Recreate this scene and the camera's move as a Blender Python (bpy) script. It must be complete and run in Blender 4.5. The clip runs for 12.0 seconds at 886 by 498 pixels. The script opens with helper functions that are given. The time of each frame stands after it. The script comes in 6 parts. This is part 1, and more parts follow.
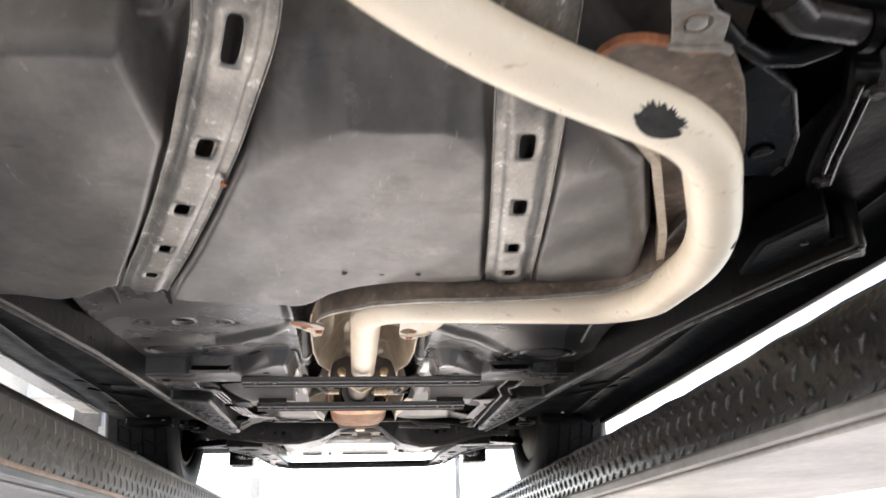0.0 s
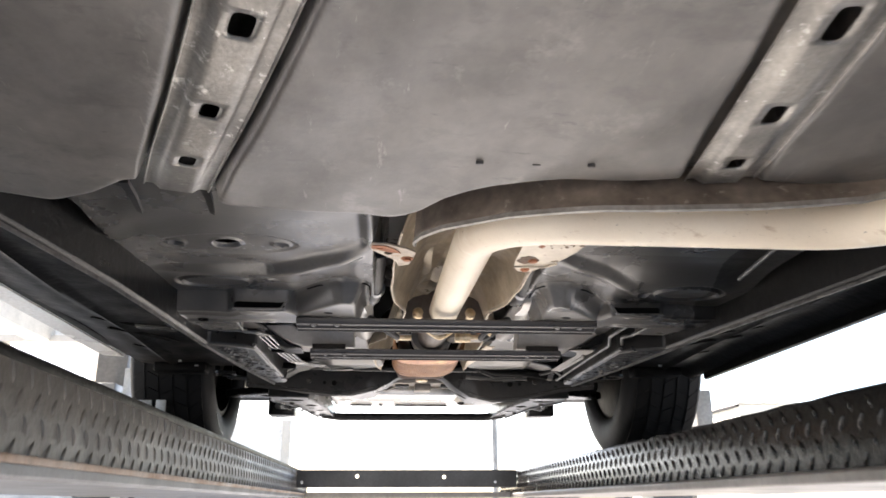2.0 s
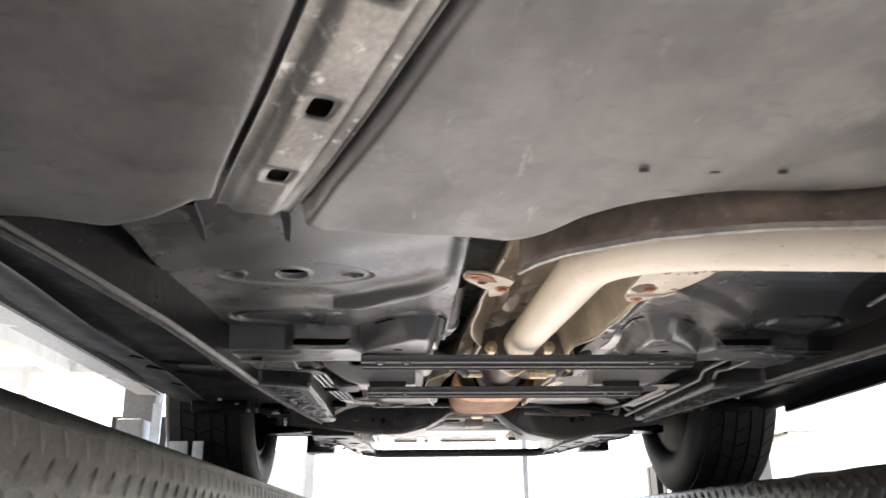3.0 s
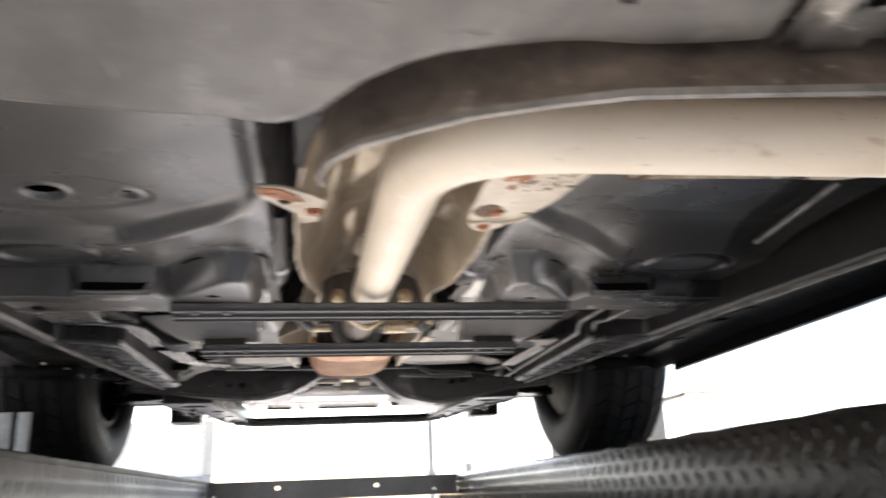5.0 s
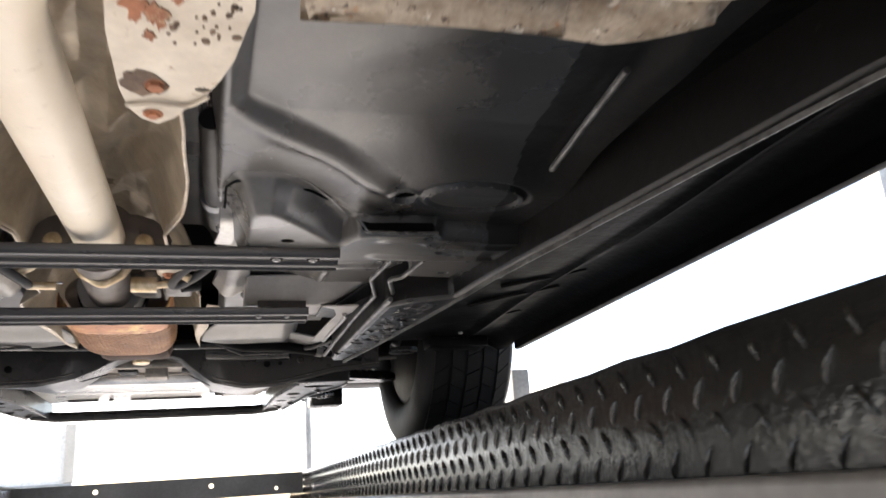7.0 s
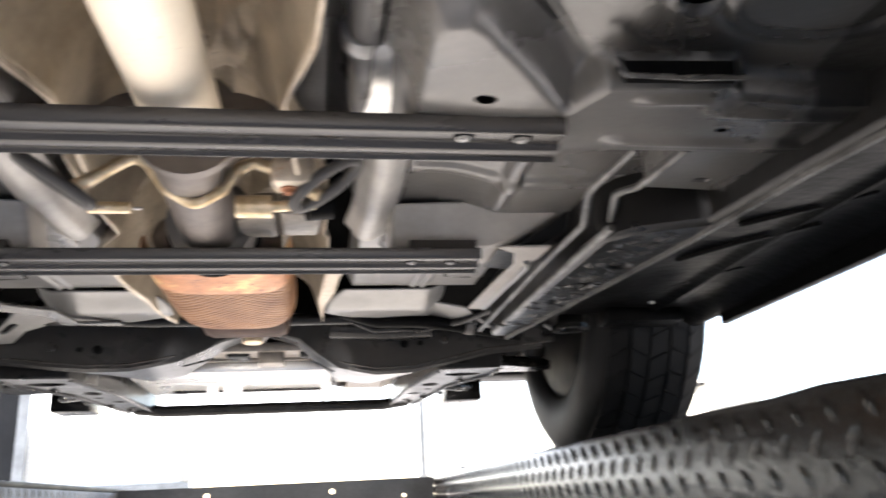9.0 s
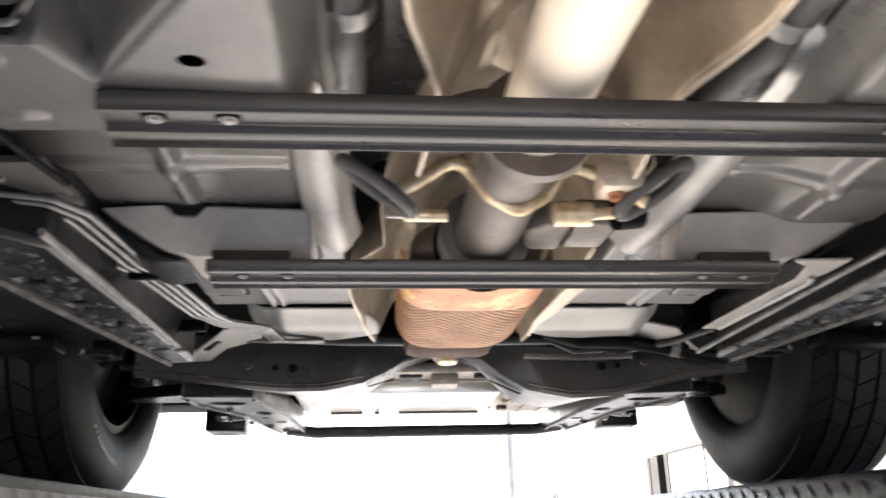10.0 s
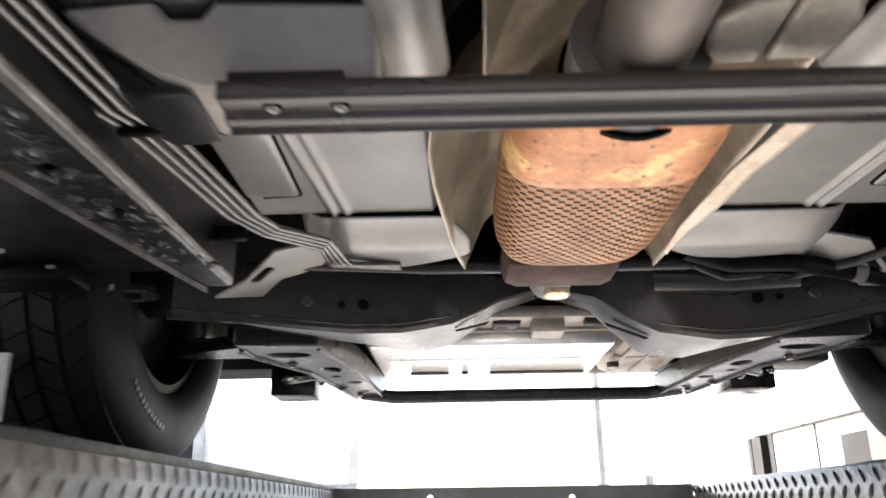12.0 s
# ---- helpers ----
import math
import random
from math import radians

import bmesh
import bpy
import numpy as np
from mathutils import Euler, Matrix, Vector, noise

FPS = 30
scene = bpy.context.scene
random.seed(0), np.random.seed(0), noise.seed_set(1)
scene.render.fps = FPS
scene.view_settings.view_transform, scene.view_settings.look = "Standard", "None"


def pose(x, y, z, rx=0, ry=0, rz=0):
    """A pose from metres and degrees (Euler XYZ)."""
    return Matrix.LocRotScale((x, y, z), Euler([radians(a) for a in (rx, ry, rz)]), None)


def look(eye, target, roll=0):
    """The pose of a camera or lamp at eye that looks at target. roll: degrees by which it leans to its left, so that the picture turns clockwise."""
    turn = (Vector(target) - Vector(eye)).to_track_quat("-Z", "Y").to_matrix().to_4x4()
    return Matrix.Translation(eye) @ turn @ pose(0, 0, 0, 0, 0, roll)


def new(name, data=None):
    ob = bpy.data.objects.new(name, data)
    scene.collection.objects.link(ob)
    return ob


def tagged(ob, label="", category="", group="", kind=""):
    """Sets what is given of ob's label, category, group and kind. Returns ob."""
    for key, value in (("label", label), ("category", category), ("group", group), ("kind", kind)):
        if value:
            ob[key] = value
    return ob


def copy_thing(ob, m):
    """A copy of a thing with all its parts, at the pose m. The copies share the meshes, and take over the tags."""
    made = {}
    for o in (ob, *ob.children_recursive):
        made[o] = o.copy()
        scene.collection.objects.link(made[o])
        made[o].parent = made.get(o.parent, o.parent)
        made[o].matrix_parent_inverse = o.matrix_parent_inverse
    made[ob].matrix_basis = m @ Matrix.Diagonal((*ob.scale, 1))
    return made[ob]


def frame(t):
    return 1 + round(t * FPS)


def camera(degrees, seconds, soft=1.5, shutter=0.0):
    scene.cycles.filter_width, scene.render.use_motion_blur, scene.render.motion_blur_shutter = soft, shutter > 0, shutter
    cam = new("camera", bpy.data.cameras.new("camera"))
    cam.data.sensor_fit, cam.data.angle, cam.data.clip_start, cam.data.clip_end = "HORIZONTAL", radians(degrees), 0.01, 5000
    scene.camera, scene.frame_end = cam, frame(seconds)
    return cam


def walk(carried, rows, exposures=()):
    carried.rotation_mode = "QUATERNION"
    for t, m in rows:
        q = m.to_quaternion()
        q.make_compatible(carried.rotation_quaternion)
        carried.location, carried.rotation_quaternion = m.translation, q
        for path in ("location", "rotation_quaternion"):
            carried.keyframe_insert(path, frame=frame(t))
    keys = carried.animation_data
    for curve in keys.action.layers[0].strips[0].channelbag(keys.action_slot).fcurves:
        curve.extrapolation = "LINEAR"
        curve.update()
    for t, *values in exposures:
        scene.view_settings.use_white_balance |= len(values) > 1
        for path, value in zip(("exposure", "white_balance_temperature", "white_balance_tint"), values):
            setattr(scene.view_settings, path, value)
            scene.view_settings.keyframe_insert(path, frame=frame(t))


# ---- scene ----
SUN, SKY, SUN_UP, SUN_TURN = 4.2, 0.12, 42, -38
# stops, kelvin and tint of the clip's camera along the way
EXPOSURES = [(t, e, 6600, 14) for t, e in ((0.0, 2.95), (0.5, 2.9), (1.0, 2.95), (2.5, 2.75), (4.5, 2.85), (5.5, 2.7), (6.5, 2.65), (8.5, 3.1), (10.0, 3.3), (11.0, 3.35), (12.0, 3.03))]
POSTS = [(-1.37, 4.31), (1.25, 4.31), (-1.30, -1.65), (1.30, -1.65)]
# camera and its walk; plan lengths are multiplied by UNIT to give metres
UNIT = 1.08
cam = camera(58.6, 12.0, soft=1.6, shutter=0.6)
PATH = [
    (0, (-0.013, 0.057, 1.503), (0.198, 1.903, 2.244), -1.7),
    (0.5, (-0.033, 0.155, 1.476), (0.176, 1.983, 2.261), -3.2),
    (1, (-0.049, 0.28, 1.484), (0.128, 2.09, 2.317), -5.0),
    (1.5, (-0.103, 0.372, 1.535), (0.014, 2.239, 2.242), -1.4),
    (2, (-0.123, 0.459, 1.591), (0.029, 2.357, 2.203), -0.2),
    (2.5, (-0.153, 0.551, 1.621), (-0.018, 2.43, 2.293), -0.1),
    (2.7, (-0.181, 0.571, 1.631), (-0.056, 2.448, 2.309), -0.4),
    (4.3, (-0.278, 0.776, 1.666), (-0.157, 2.685, 2.249), -1.6),
    (4.5, (-0.246, 0.781, 1.663), (-0.076, 2.686, 2.247), -2.1),
    (5, (-0.088, 0.802, 1.655), (0.236, 2.686, 2.245), -2.4),
    (5.5, (0.043, 0.819, 1.654), (0.474, 2.684, 2.236), -3.5),
    (6, (0.116, 0.815, 1.64), (0.551, 2.676, 2.23), -3.5),
    (6.5, (0.129, 0.877, 1.642), (0.617, 2.73, 2.214), -4.2),
    (6.7, (0.13, 0.919, 1.632), (0.664, 2.757, 2.215), -3.6),
    (8.3, (0.12, 1.29, 1.653), (0.795, 3.091, 2.2), -6.6),
    (8.5, (0.128, 1.329, 1.657), (0.709, 3.157, 2.221), -5.8),
    (9, (0.101, 1.384, 1.659), (0.419, 3.265, 2.259), -2.9),
    (9.5, (0.001, 1.427, 1.671), (0.192, 3.316, 2.299), -1.4),
    (10, (-0.116, 1.463, 1.673), (0.046, 3.344, 2.335), -1.4),
    (10.5, (-0.192, 1.468, 1.669), (-0.082, 3.35, 2.337), -0.7),
    (11, (-0.223, 1.513, 1.665), (-0.163, 3.406, 2.307), -0.6),
    (11.5, (-0.195, 1.621, 1.656), (-0.183, 3.521, 2.28), -0.7),
    (12, (-0.133, 1.752, 1.663), (-0.164, 3.65, 2.294), -0.8),
]

def full(p):
    return Vector(p) * UNIT


walk(cam, [(t, look(full(eye), full(target), roll)) for t, eye, target, roll in PATH], EXPOSURES)

# ---- daylight ----
world = bpy.data.worlds.new("daylight")
world.use_nodes = True
scene.world = world
wn = world.node_tree.nodes
sky = wn.new("ShaderNodeTexSky")
sky.sky_type = 'NISHITA'
sky.sun_disc = False
sky.sun_elevation = radians(SUN_UP)
sky.sun_rotation = radians(SUN_TURN)
sky.air_density, sky.dust_density, sky.ozone_density = 1.0, 2.0, 1.0
wn["Background"].inputs["Strength"].default_value = SKY
world.node_tree.links.new(sky.outputs["Color"], wn["Background"].inputs["Color"])
sun_data = bpy.data.lights.new("sun", 'SUN')
sun_data.energy, sun_data.angle, sun_data.color = SUN, radians(0.6), (1.0, 0.95, 0.87)
sun = new("sun", sun_data)
su, st = radians(SUN_UP), radians(SUN_TURN)
# the sky's sun_rotation turns clockwise from +y
toward = Vector((math.sin(st) * math.cos(su), math.cos(st) * math.cos(su), math.sin(su)))
sun.matrix_world = look(toward * 30, (0, 0, 0))


# ---- materials ----
def material(name, colour, rough=0.5, metal=0.0, dark=None, stain=0.35, scale=8.0, grain=120.0, bump=0.15, spots=None,
             spot_scale=30.0, spot_amount=0.45, spot_soft=0.08, rough_var=0.12, coat=0.0, stretch=(1, 1, 1), spec=0.5, speckle=0.5, scuffs=None, lumps=0.0):
    """A procedural surface: base colour, large stains, fine grain, optional spots, varied roughness and relief."""
    m = bpy.data.materials.new(name)
    m.use_nodes = True
    n, l = m.node_tree.nodes, m.node_tree.links
    b = n["Principled BSDF"]
    b.inputs["Metallic"].default_value = metal
    b.inputs["Coat Weight"].default_value = coat
    b.inputs["Specular IOR Level"].default_value = spec
    tc = n.new("ShaderNodeTexCoord")
    mp = n.new("ShaderNodeMapping")
    mp.inputs["Scale"].default_value = stretch
    l.new(tc.outputs["Object"], mp.inputs["Vector"])
    big = n.new("ShaderNodeTexNoise")
    big.inputs["Scale"].default_value, big.inputs["Detail"].default_value, big.inputs["Roughness"].default_value = scale, 6, 0.6
    fine = n.new("ShaderNodeTexNoise")
    fine.inputs["Scale"].default_value, fine.inputs["Detail"].default_value = grain, 4
    for t in (big, fine):
        l.new(mp.outputs["Vector"], t.inputs["Vector"])
    ramp = n.new("ShaderNodeMapRange")
    ramp.inputs["From Min"].default_value, ramp.inputs["From Max"].default_value = 0.35, 0.68
    l.new(big.outputs["Fac"], ramp.inputs["Value"])
    mix = n.new("ShaderNodeMix")
    mix.data_type = 'RGBA'
    d = dark or tuple(c * (1 - stain) for c in colour)
    mix.inputs["A"].default_value, mix.inputs["B"].default_value = (*d, 1), (*colour, 1)
    l.new(ramp.outputs["Result"], mix.inputs["Factor"])
    out = mix.outputs["Result"]
    g = n.new("ShaderNodeMix")
    g.data_type, g.blend_type = 'RGBA', 'MULTIPLY'
    g.inputs["Factor"].default_value = speckle
    gr = n.new("ShaderNodeMapRange")
    gr.inputs["From Min"].default_value, gr.inputs["From Max"].default_value = 0.3, 0.7
    gr.inputs["To Min"].default_value, gr.inputs["To Max"].default_value = 0.65, 1.25
    l.new(fine.outputs["Fac"], gr.inputs["Value"])
    l.new(out, g.inputs["A"])
    l.new(gr.outputs["Result"], g.inputs["B"])
    out = g.outputs["Result"]
    if spots:
        sp = n.new("ShaderNodeTexNoise")
        sp.inputs["Scale"].default_value, sp.inputs["Detail"].default_value, sp.inputs["Roughness"].default_value = spot_scale, 8, 0.7
        l.new(mp.outputs["Vector"], sp.inputs["Vector"])
        sr = n.new("ShaderNodeMapRange")
        sr.inputs["From Min"].default_value, sr.inputs["From Max"].default_value = 1 - spot_amount, 1 - spot_amount + spot_soft
        l.new(sp.outputs["Fac"], sr.inputs["Value"])
        sm = n.new("ShaderNodeMix")
        sm.data_type = 'RGBA'
        l.new(sr.outputs["Result"], sm.inputs["Factor"])
        l.new(out, sm.inputs["A"])
        sm.inputs["B"].default_value = (*spots, 1)
        out = sm.outputs["Result"]
    for turn, (tone, size, much, soft) in enumerate(scuffs or ()):
        # thin scratches and specks of another tone
        sm2, sc, sr2, sx = n.new("ShaderNodeMapping"), n.new("ShaderNodeTexNoise"), n.new("ShaderNodeMapRange"), n.new("ShaderNodeMix")
        sm2.inputs["Location"].default_value = (3.1 * turn + 1.7, 0.9 * turn, 0.4)
        sm2.inputs["Rotation"].default_value = (0.0, 0.0, 0.9 + 1.3 * turn)
        sm2.inputs["Scale"].default_value = size
        l.new(tc.outputs["Object"], sm2.inputs["Vector"])
        l.new(sm2.outputs["Vector"], sc.inputs["Vector"])
        sc.inputs["Scale"].default_value, sc.inputs["Detail"].default_value, sc.inputs["Roughness"].default_value = 1.0, 5, 0.65
        sr2.inputs["From Min"].default_value, sr2.inputs["From Max"].default_value = 1 - much, 1 - much + soft
        l.new(sc.outputs["Fac"], sr2.inputs["Value"])
        sx.data_type = 'RGBA'
        sx.inputs["B"].default_value = (*tone, 1)
        l.new(sr2.outputs["Result"], sx.inputs["Factor"])
        l.new(out, sx.inputs["A"])
        out = sx.outputs["Result"]
    l.new(out, b.inputs["Base Color"])
    rr = n.new("ShaderNodeMapRange")
    rr.inputs["To Min"].default_value, rr.inputs["To Max"].default_value = rough + rough_var, rough - rough_var
    l.new(big.outputs["Fac"], rr.inputs["Value"])
    l.new(rr.outputs["Result"], b.inputs["Roughness"])
    if bump:
        bp = n.new("ShaderNodeBump")
        bp.inputs["Strength"].default_value, bp.inputs["Distance"].default_value = bump, 0.002
        add = n.new("ShaderNodeMath")
        l.new(fine.outputs["Fac"], add.inputs[0])
        l.new(big.outputs["Fac"], add.inputs[1])
        height = add.outputs["Value"]
        if lumps:
            lp, lm = n.new("ShaderNodeTexNoise"), n.new("ShaderNodeMath")
            lp.inputs["Scale"].default_value, lp.inputs["Detail"].default_value = lumps, 3
            l.new(mp.outputs["Vector"], lp.inputs["Vector"])
            lm.operation = 'MULTIPLY_ADD'
            lm.inputs[1].default_value = 2.5
            l.new(lp.outputs["Fac"], lm.inputs[0])
            l.new(height, lm.inputs[2])
            height = lm.outputs["Value"]
        l.new(height, bp.inputs["Height"])
        l.new(bp.outputs["Normal"], b.inputs["Normal"])
    return m


UNDERCOAT = material("black_undercoat", (0.0032, 0.0031, 0.0030), 0.48, bump=0.5, stain=0.3, scale=14, grain=70, rough_var=0.15, spec=0.05)
# undercoat copy with dust, its colour lightened for the brighter-lit left side
LIT_DUSTY_COAT = material("dusty_undercoat_lit_side", (0.0060, 0.0057, 0.0053), 0.48, bump=0.5, stain=0.3, scale=14, grain=70, rough_var=0.15, spec=0.08, spots=(0.030, 0.0265, 0.0225), spot_scale=7, spot_amount=0.5, spot_soft=0.22)
# dark tone that paints the floor's fading sheen; also colours the end gussets
PAN_EDGE = material("pan_edge_shade_tone", (0.0085, 0.0083, 0.008), 0.38, bump=0.3, stain=0.3, scale=10, grain=90, spec=0.2)
ARM_PAINT = material("dull_black_arm_paint", (0.0105, 0.0101, 0.0098), 0.3, bump=0.2, stain=0.4, scale=16, grain=80, rough_var=0.12, spec=0.25, speckle=0.3)
BLACK_PAINT = material("glossy_black_paint", (0.013, 0.0125, 0.012), 0.27, bump=0.04, stain=0.3, scale=16, grain=80, rough_var=0.10, spec=0.15, speckle=0.2)
RAIL_COAT = material("lumpy_wax_coat", (0.0072, 0.0069, 0.0066), 0.32, bump=0.4, stain=0.4, scale=24, grain=65, rough_var=0.14, spec=0.28, spots=(0.014, 0.0134, 0.0124), spot_scale=60, spot_amount=0.33)
SUBFRAME = material("worn_black_subframe_paint", (0.026, 0.025, 0.0242), 0.30, bump=0.15, stain=0.4, scale=18, grain=90, rough_var=0.12, spec=0.28, speckle=0.3)
BAR_STEEL = material("dark_bar_paint", (0.034, 0.0300, 0.0270), 0.27, bump=0.06, scale=12, stretch=(0.3, 1, 1), spec=0.4, speckle=0.15)
TANK = material("dusty_tank_plastic", (0.160, 0.142, 0.123), 0.42, bump=0.32, dark=(0.082, 0.0725, 0.063), scale=9, grain=60, stretch=(1, .6, 1), speckle=0.3,
                spots=(0.255, 0.232, 0.204), spot_scale=13, spot_amount=0.40, spot_soft=0.20,
                scuffs=[((0.30, 0.28, 0.25), (70, 12, 40), .345, .12), ((0.05, 0.045, 0.04), (16, 60, 40), .36, .10), ((0.42, 0.40, 0.37), (150, 150, 150), .27, .03), ((0.085, 0.075, 0.065), (26, 26, 26), .42, .12), ((0.075, 0.066, 0.057), (10, 14, 10), .455, .14)])
STRAP = material("weathered_strap_steel", (0.29, 0.27, 0.24), 0.36, metal=0.5, dark=(0.12, 0.11, 0.098), scale=16, grain=230, stretch=(1, .7, 1),
                 spots=(0.58, 0.555, 0.51), spot_scale=60, spot_amount=0.41, spot_soft=0.10, bump=0.25, speckle=0.5,
                 scuffs=[((0.66, 0.64, 0.60), (190, 130, 150), .315, .03), ((0.07, 0.06, 0.05), (60, 40, 50), .34, .06), ((0.34, 0.24, 0.16), (20, 34, 20), .34, .10)])
PIPE = material("cream_exhaust_coating", (0.87, 0.77, 0.61), 0.42, dark=(0.78, 0.66, 0.50), scale=5, grain=300, bump=0.02, rough_var=0.06, spec=0.45,
                spots=(0.30, 0.19, 0.11), spot_scale=130, spot_amount=0.36, speckle=0.06,
                scuffs=[((0.55, 0.40, 0.26), (24, 60, 40), .372, .12), ((0.12, 0.09, 0.07), (80, 80, 80), .30, .02), ((0.93, 0.85, 0.71), (10, 34, 22), .40, .14)])
SHIELD = material("tan_heat_shield", (0.52, 0.44, 0.325), 0.32, metal=0.4, dark=(0.31, 0.255, 0.185), scale=14, grain=120, bump=0.2, speckle=0.25)
SHIELD_DIRT = material("dirty_brown_shield", (0.26, 0.205, 0.16), 0.6, metal=0.1, dark=(0.11, 0.085, 0.065), scale=18, grain=80, bump=0.35,
                       spots=(0.36, 0.32, 0.27), spot_scale=40, spot_amount=0.4)
RUST = material("orange_rust", (0.44, 0.17, 0.075), 0.78, dark=(0.24, 0.095, 0.05), scale=30, grain=200, bump=0.5,
                spots=(0.6, 0.42, 0.24), spot_scale=45, spot_amount=0.42)
CAT_RUST = material("rusty_converter_band", (0.50, 0.215, 0.075), 0.5, metal=0.2, dark=(0.33, 0.125, 0.045), scale=22, grain=160, bump=0.3, scuffs=[((0.15, 0.062, 0.028), (75, 75, 75), .40, .05)],
                    spots=(0.66, 0.44, 0.17), spot_scale=17, spot_amount=0.47, spot_soft=0.12)
CAT_TAN = material("tan_rusted_mesh", (0.36, 0.172, 0.062), 0.5, metal=0.25, dark=(0.21, 0.088, 0.032), scale=16, grain=160, bump=0.3)
LIP_PALE = material("pale_worn_lip", (0.46, 0.43, 0.385), 0.42, metal=0.3, dark=(0.25, 0.23, 0.2), scale=22, grain=140, bump=0.2)
CRUST = material("rust_mottled_cream_plate", (0.52, 0.44, 0.34), 0.55, metal=0.1, dark=(0.34, 0.26, 0.18), scale=30, grain=120, bump=0.5,
                 spots=(0.40, 0.20, 0.09), spot_scale=42, spot_amount=0.40, spot_soft=0.06, scuffs=[((0.10, 0.065, 0.045), (95, 95, 95), .40, .04), ((0.74, 0.68, 0.58), (60, 60, 60), .41, .05)])
TAB_CREAM = material("stained_cream_tab", (0.66, 0.58, 0.46), 0.5, metal=0.1, dark=(0.50, 0.42, 0.32), scale=16, grain=120, bump=0.25, speckle=0.15,
                     scuffs=[((0.36, 0.25, 0.16), (60, 60, 60), .36, .08)])
STAIN_BROWN = material("dark_brown_stain", (0.20, 0.125, 0.075), 0.75, dark=(0.10, 0.062, 0.04), scale=40, grain=160, bump=0.4)
RUST_EDGE = material("rusty_tan_plate", (0.58, 0.50, 0.395), 0.52, metal=0.15, dark=(0.43, 0.345, 0.255), scale=20, grain=120, bump=0.3,
                     spots=(0.45, 0.20, 0.085), spot_scale=22, spot_amount=0.375, spot_soft=0.10, scuffs=[((0.10, 0.07, 0.05), (80, 80, 80), .315, .03)])
DOWNPIPE = material("brown_grey_pipe", (0.17, 0.145, 0.125), 0.5, metal=0.4, dark=(0.10, 0.085, 0.075), scale=14, bump=0.15, speckle=0.2)
ALUM = material("pale_aluminium", (0.50, 0.49, 0.47), 0.36, metal=0.7, dark=(0.36, 0.35, 0.335), scale=12, bump=0.12)
PLATE = material("grey_heat_plate", (0.24, 0.232, 0.22), 0.34, metal=0.2, dark=(0.17, 0.164, 0.156), scale=8, bump=0.1, speckle=0.12)
GEARBOX = material("dull_cast_housing", (0.30, 0.265, 0.225), 0.45, metal=0.4, dark=(0.17, 0.148, 0.124), scale=12, grain=90, bump=0.3)
CAST = material("cast_aluminium", (0.82, 0.80, 0.76), 0.30, metal=0.8, dark=(0.68, 0.66, 0.62), scale=14, grain=140, bump=0.3, speckle=0.2)
FLANGE_BROWN = material("dark_brown_flange", (0.062, 0.034, 0.024), 0.75, metal=0.0, dark=(0.030, 0.017, 0.012), scale=18, grain=90, bump=0.3, spec=0.2)
GOLD = material("gold_passivated_rod", (0.68, 0.57, 0.41), 0.35, metal=0.6, dark=(0.50, 0.37, 0.21), scale=30)
POST_PAINT = material("dull_brown_grey_post_paint", (0.15, 0.136, 0.122), 0.5, metal=0.1, dark=(0.095, 0.085, 0.075), scale=5, grain=70, bump=0.2)
FLANK = material("pale_shield_flank", (0.40, 0.38, 0.35), 0.42, metal=0.15, dark=(0.28, 0.265, 0.243), scale=10, grain=110, bump=0.15, speckle=0.2)
RUBBER = material("grey_rubber", (0.075, 0.069, 0.064), 0.5, scale=20, bump=0.1, speckle=0.2)
TYRE = material("black_tyre_rubber", (0.0050, 0.0050, 0.0052), 0.62, scale=9, grain=60, bump=0.3, spec=0.14, spots=(0.014, 0.0138, 0.0135), spot_scale=12, spot_amount=0.36, spot_soft=0.14)
# left tread plate, much paler than the right one
TREAD_PALE = material("pale_dusty_tread_plate", (0.100, 0.087, 0.073), 0.46, metal=0.05, dark=(0.046, 0.039, 0.033), scale=7, grain=90, bump=0.6, rough_var=0.14,
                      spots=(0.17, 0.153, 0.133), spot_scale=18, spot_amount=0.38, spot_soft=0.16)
# lighter colour paints the bright lit edges of the right runway's bars
TREAD_BAR = material("tread_bar_painted_highlight", (0.022, 0.0205, 0.0186), 0.22, metal=0.2, dark=(0.010, 0.0093, 0.0085), scale=20, grain=120, bump=0.3, rough_var=0.1, spec=0.5)
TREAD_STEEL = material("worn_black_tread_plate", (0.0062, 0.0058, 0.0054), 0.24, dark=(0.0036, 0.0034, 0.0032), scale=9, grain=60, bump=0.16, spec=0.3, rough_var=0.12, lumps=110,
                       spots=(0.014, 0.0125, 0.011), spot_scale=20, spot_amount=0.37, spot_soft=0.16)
RUNWAY_GREY = material("grey_runway_steel", (0.235, 0.221, 0.204), 0.5, metal=0.3, dark=(0.165, 0.161, 0.151), scale=5, grain=70, bump=0.2,
                       spots=(0.17, 0.15, 0.12), spot_scale=9, spot_amount=0.36)
LIP_RUST = material("rust_stained_lip", (0.27, 0.215, 0.17), 0.6, metal=0.1, dark=(0.17, 0.095, 0.05), scale=9, grain=100, bump=0.3)
BEAM = material("dark_grey_beam_paint", (0.075, 0.078, 0.082), 0.45, scale=9, bump=0.1)
TUBE = material("dark_coated_tube", (0.075, 0.072, 0.068), 0.17, scale=20, bump=0.05, spec=0.7, speckle=0.15)
WORN_EDGE = material("worn_flange_edge", (0.15, 0.146, 0.138), 0.38, metal=0.3, dark=(0.05, 0.048, 0.045), scale=30, grain=120, bump=0.3)
SOOT = material("black_soot", (0.02, 0.019, 0.018), 0.9, dark=(0.05, 0.045, 0.04), scale=60, grain=300, bump=0.5)
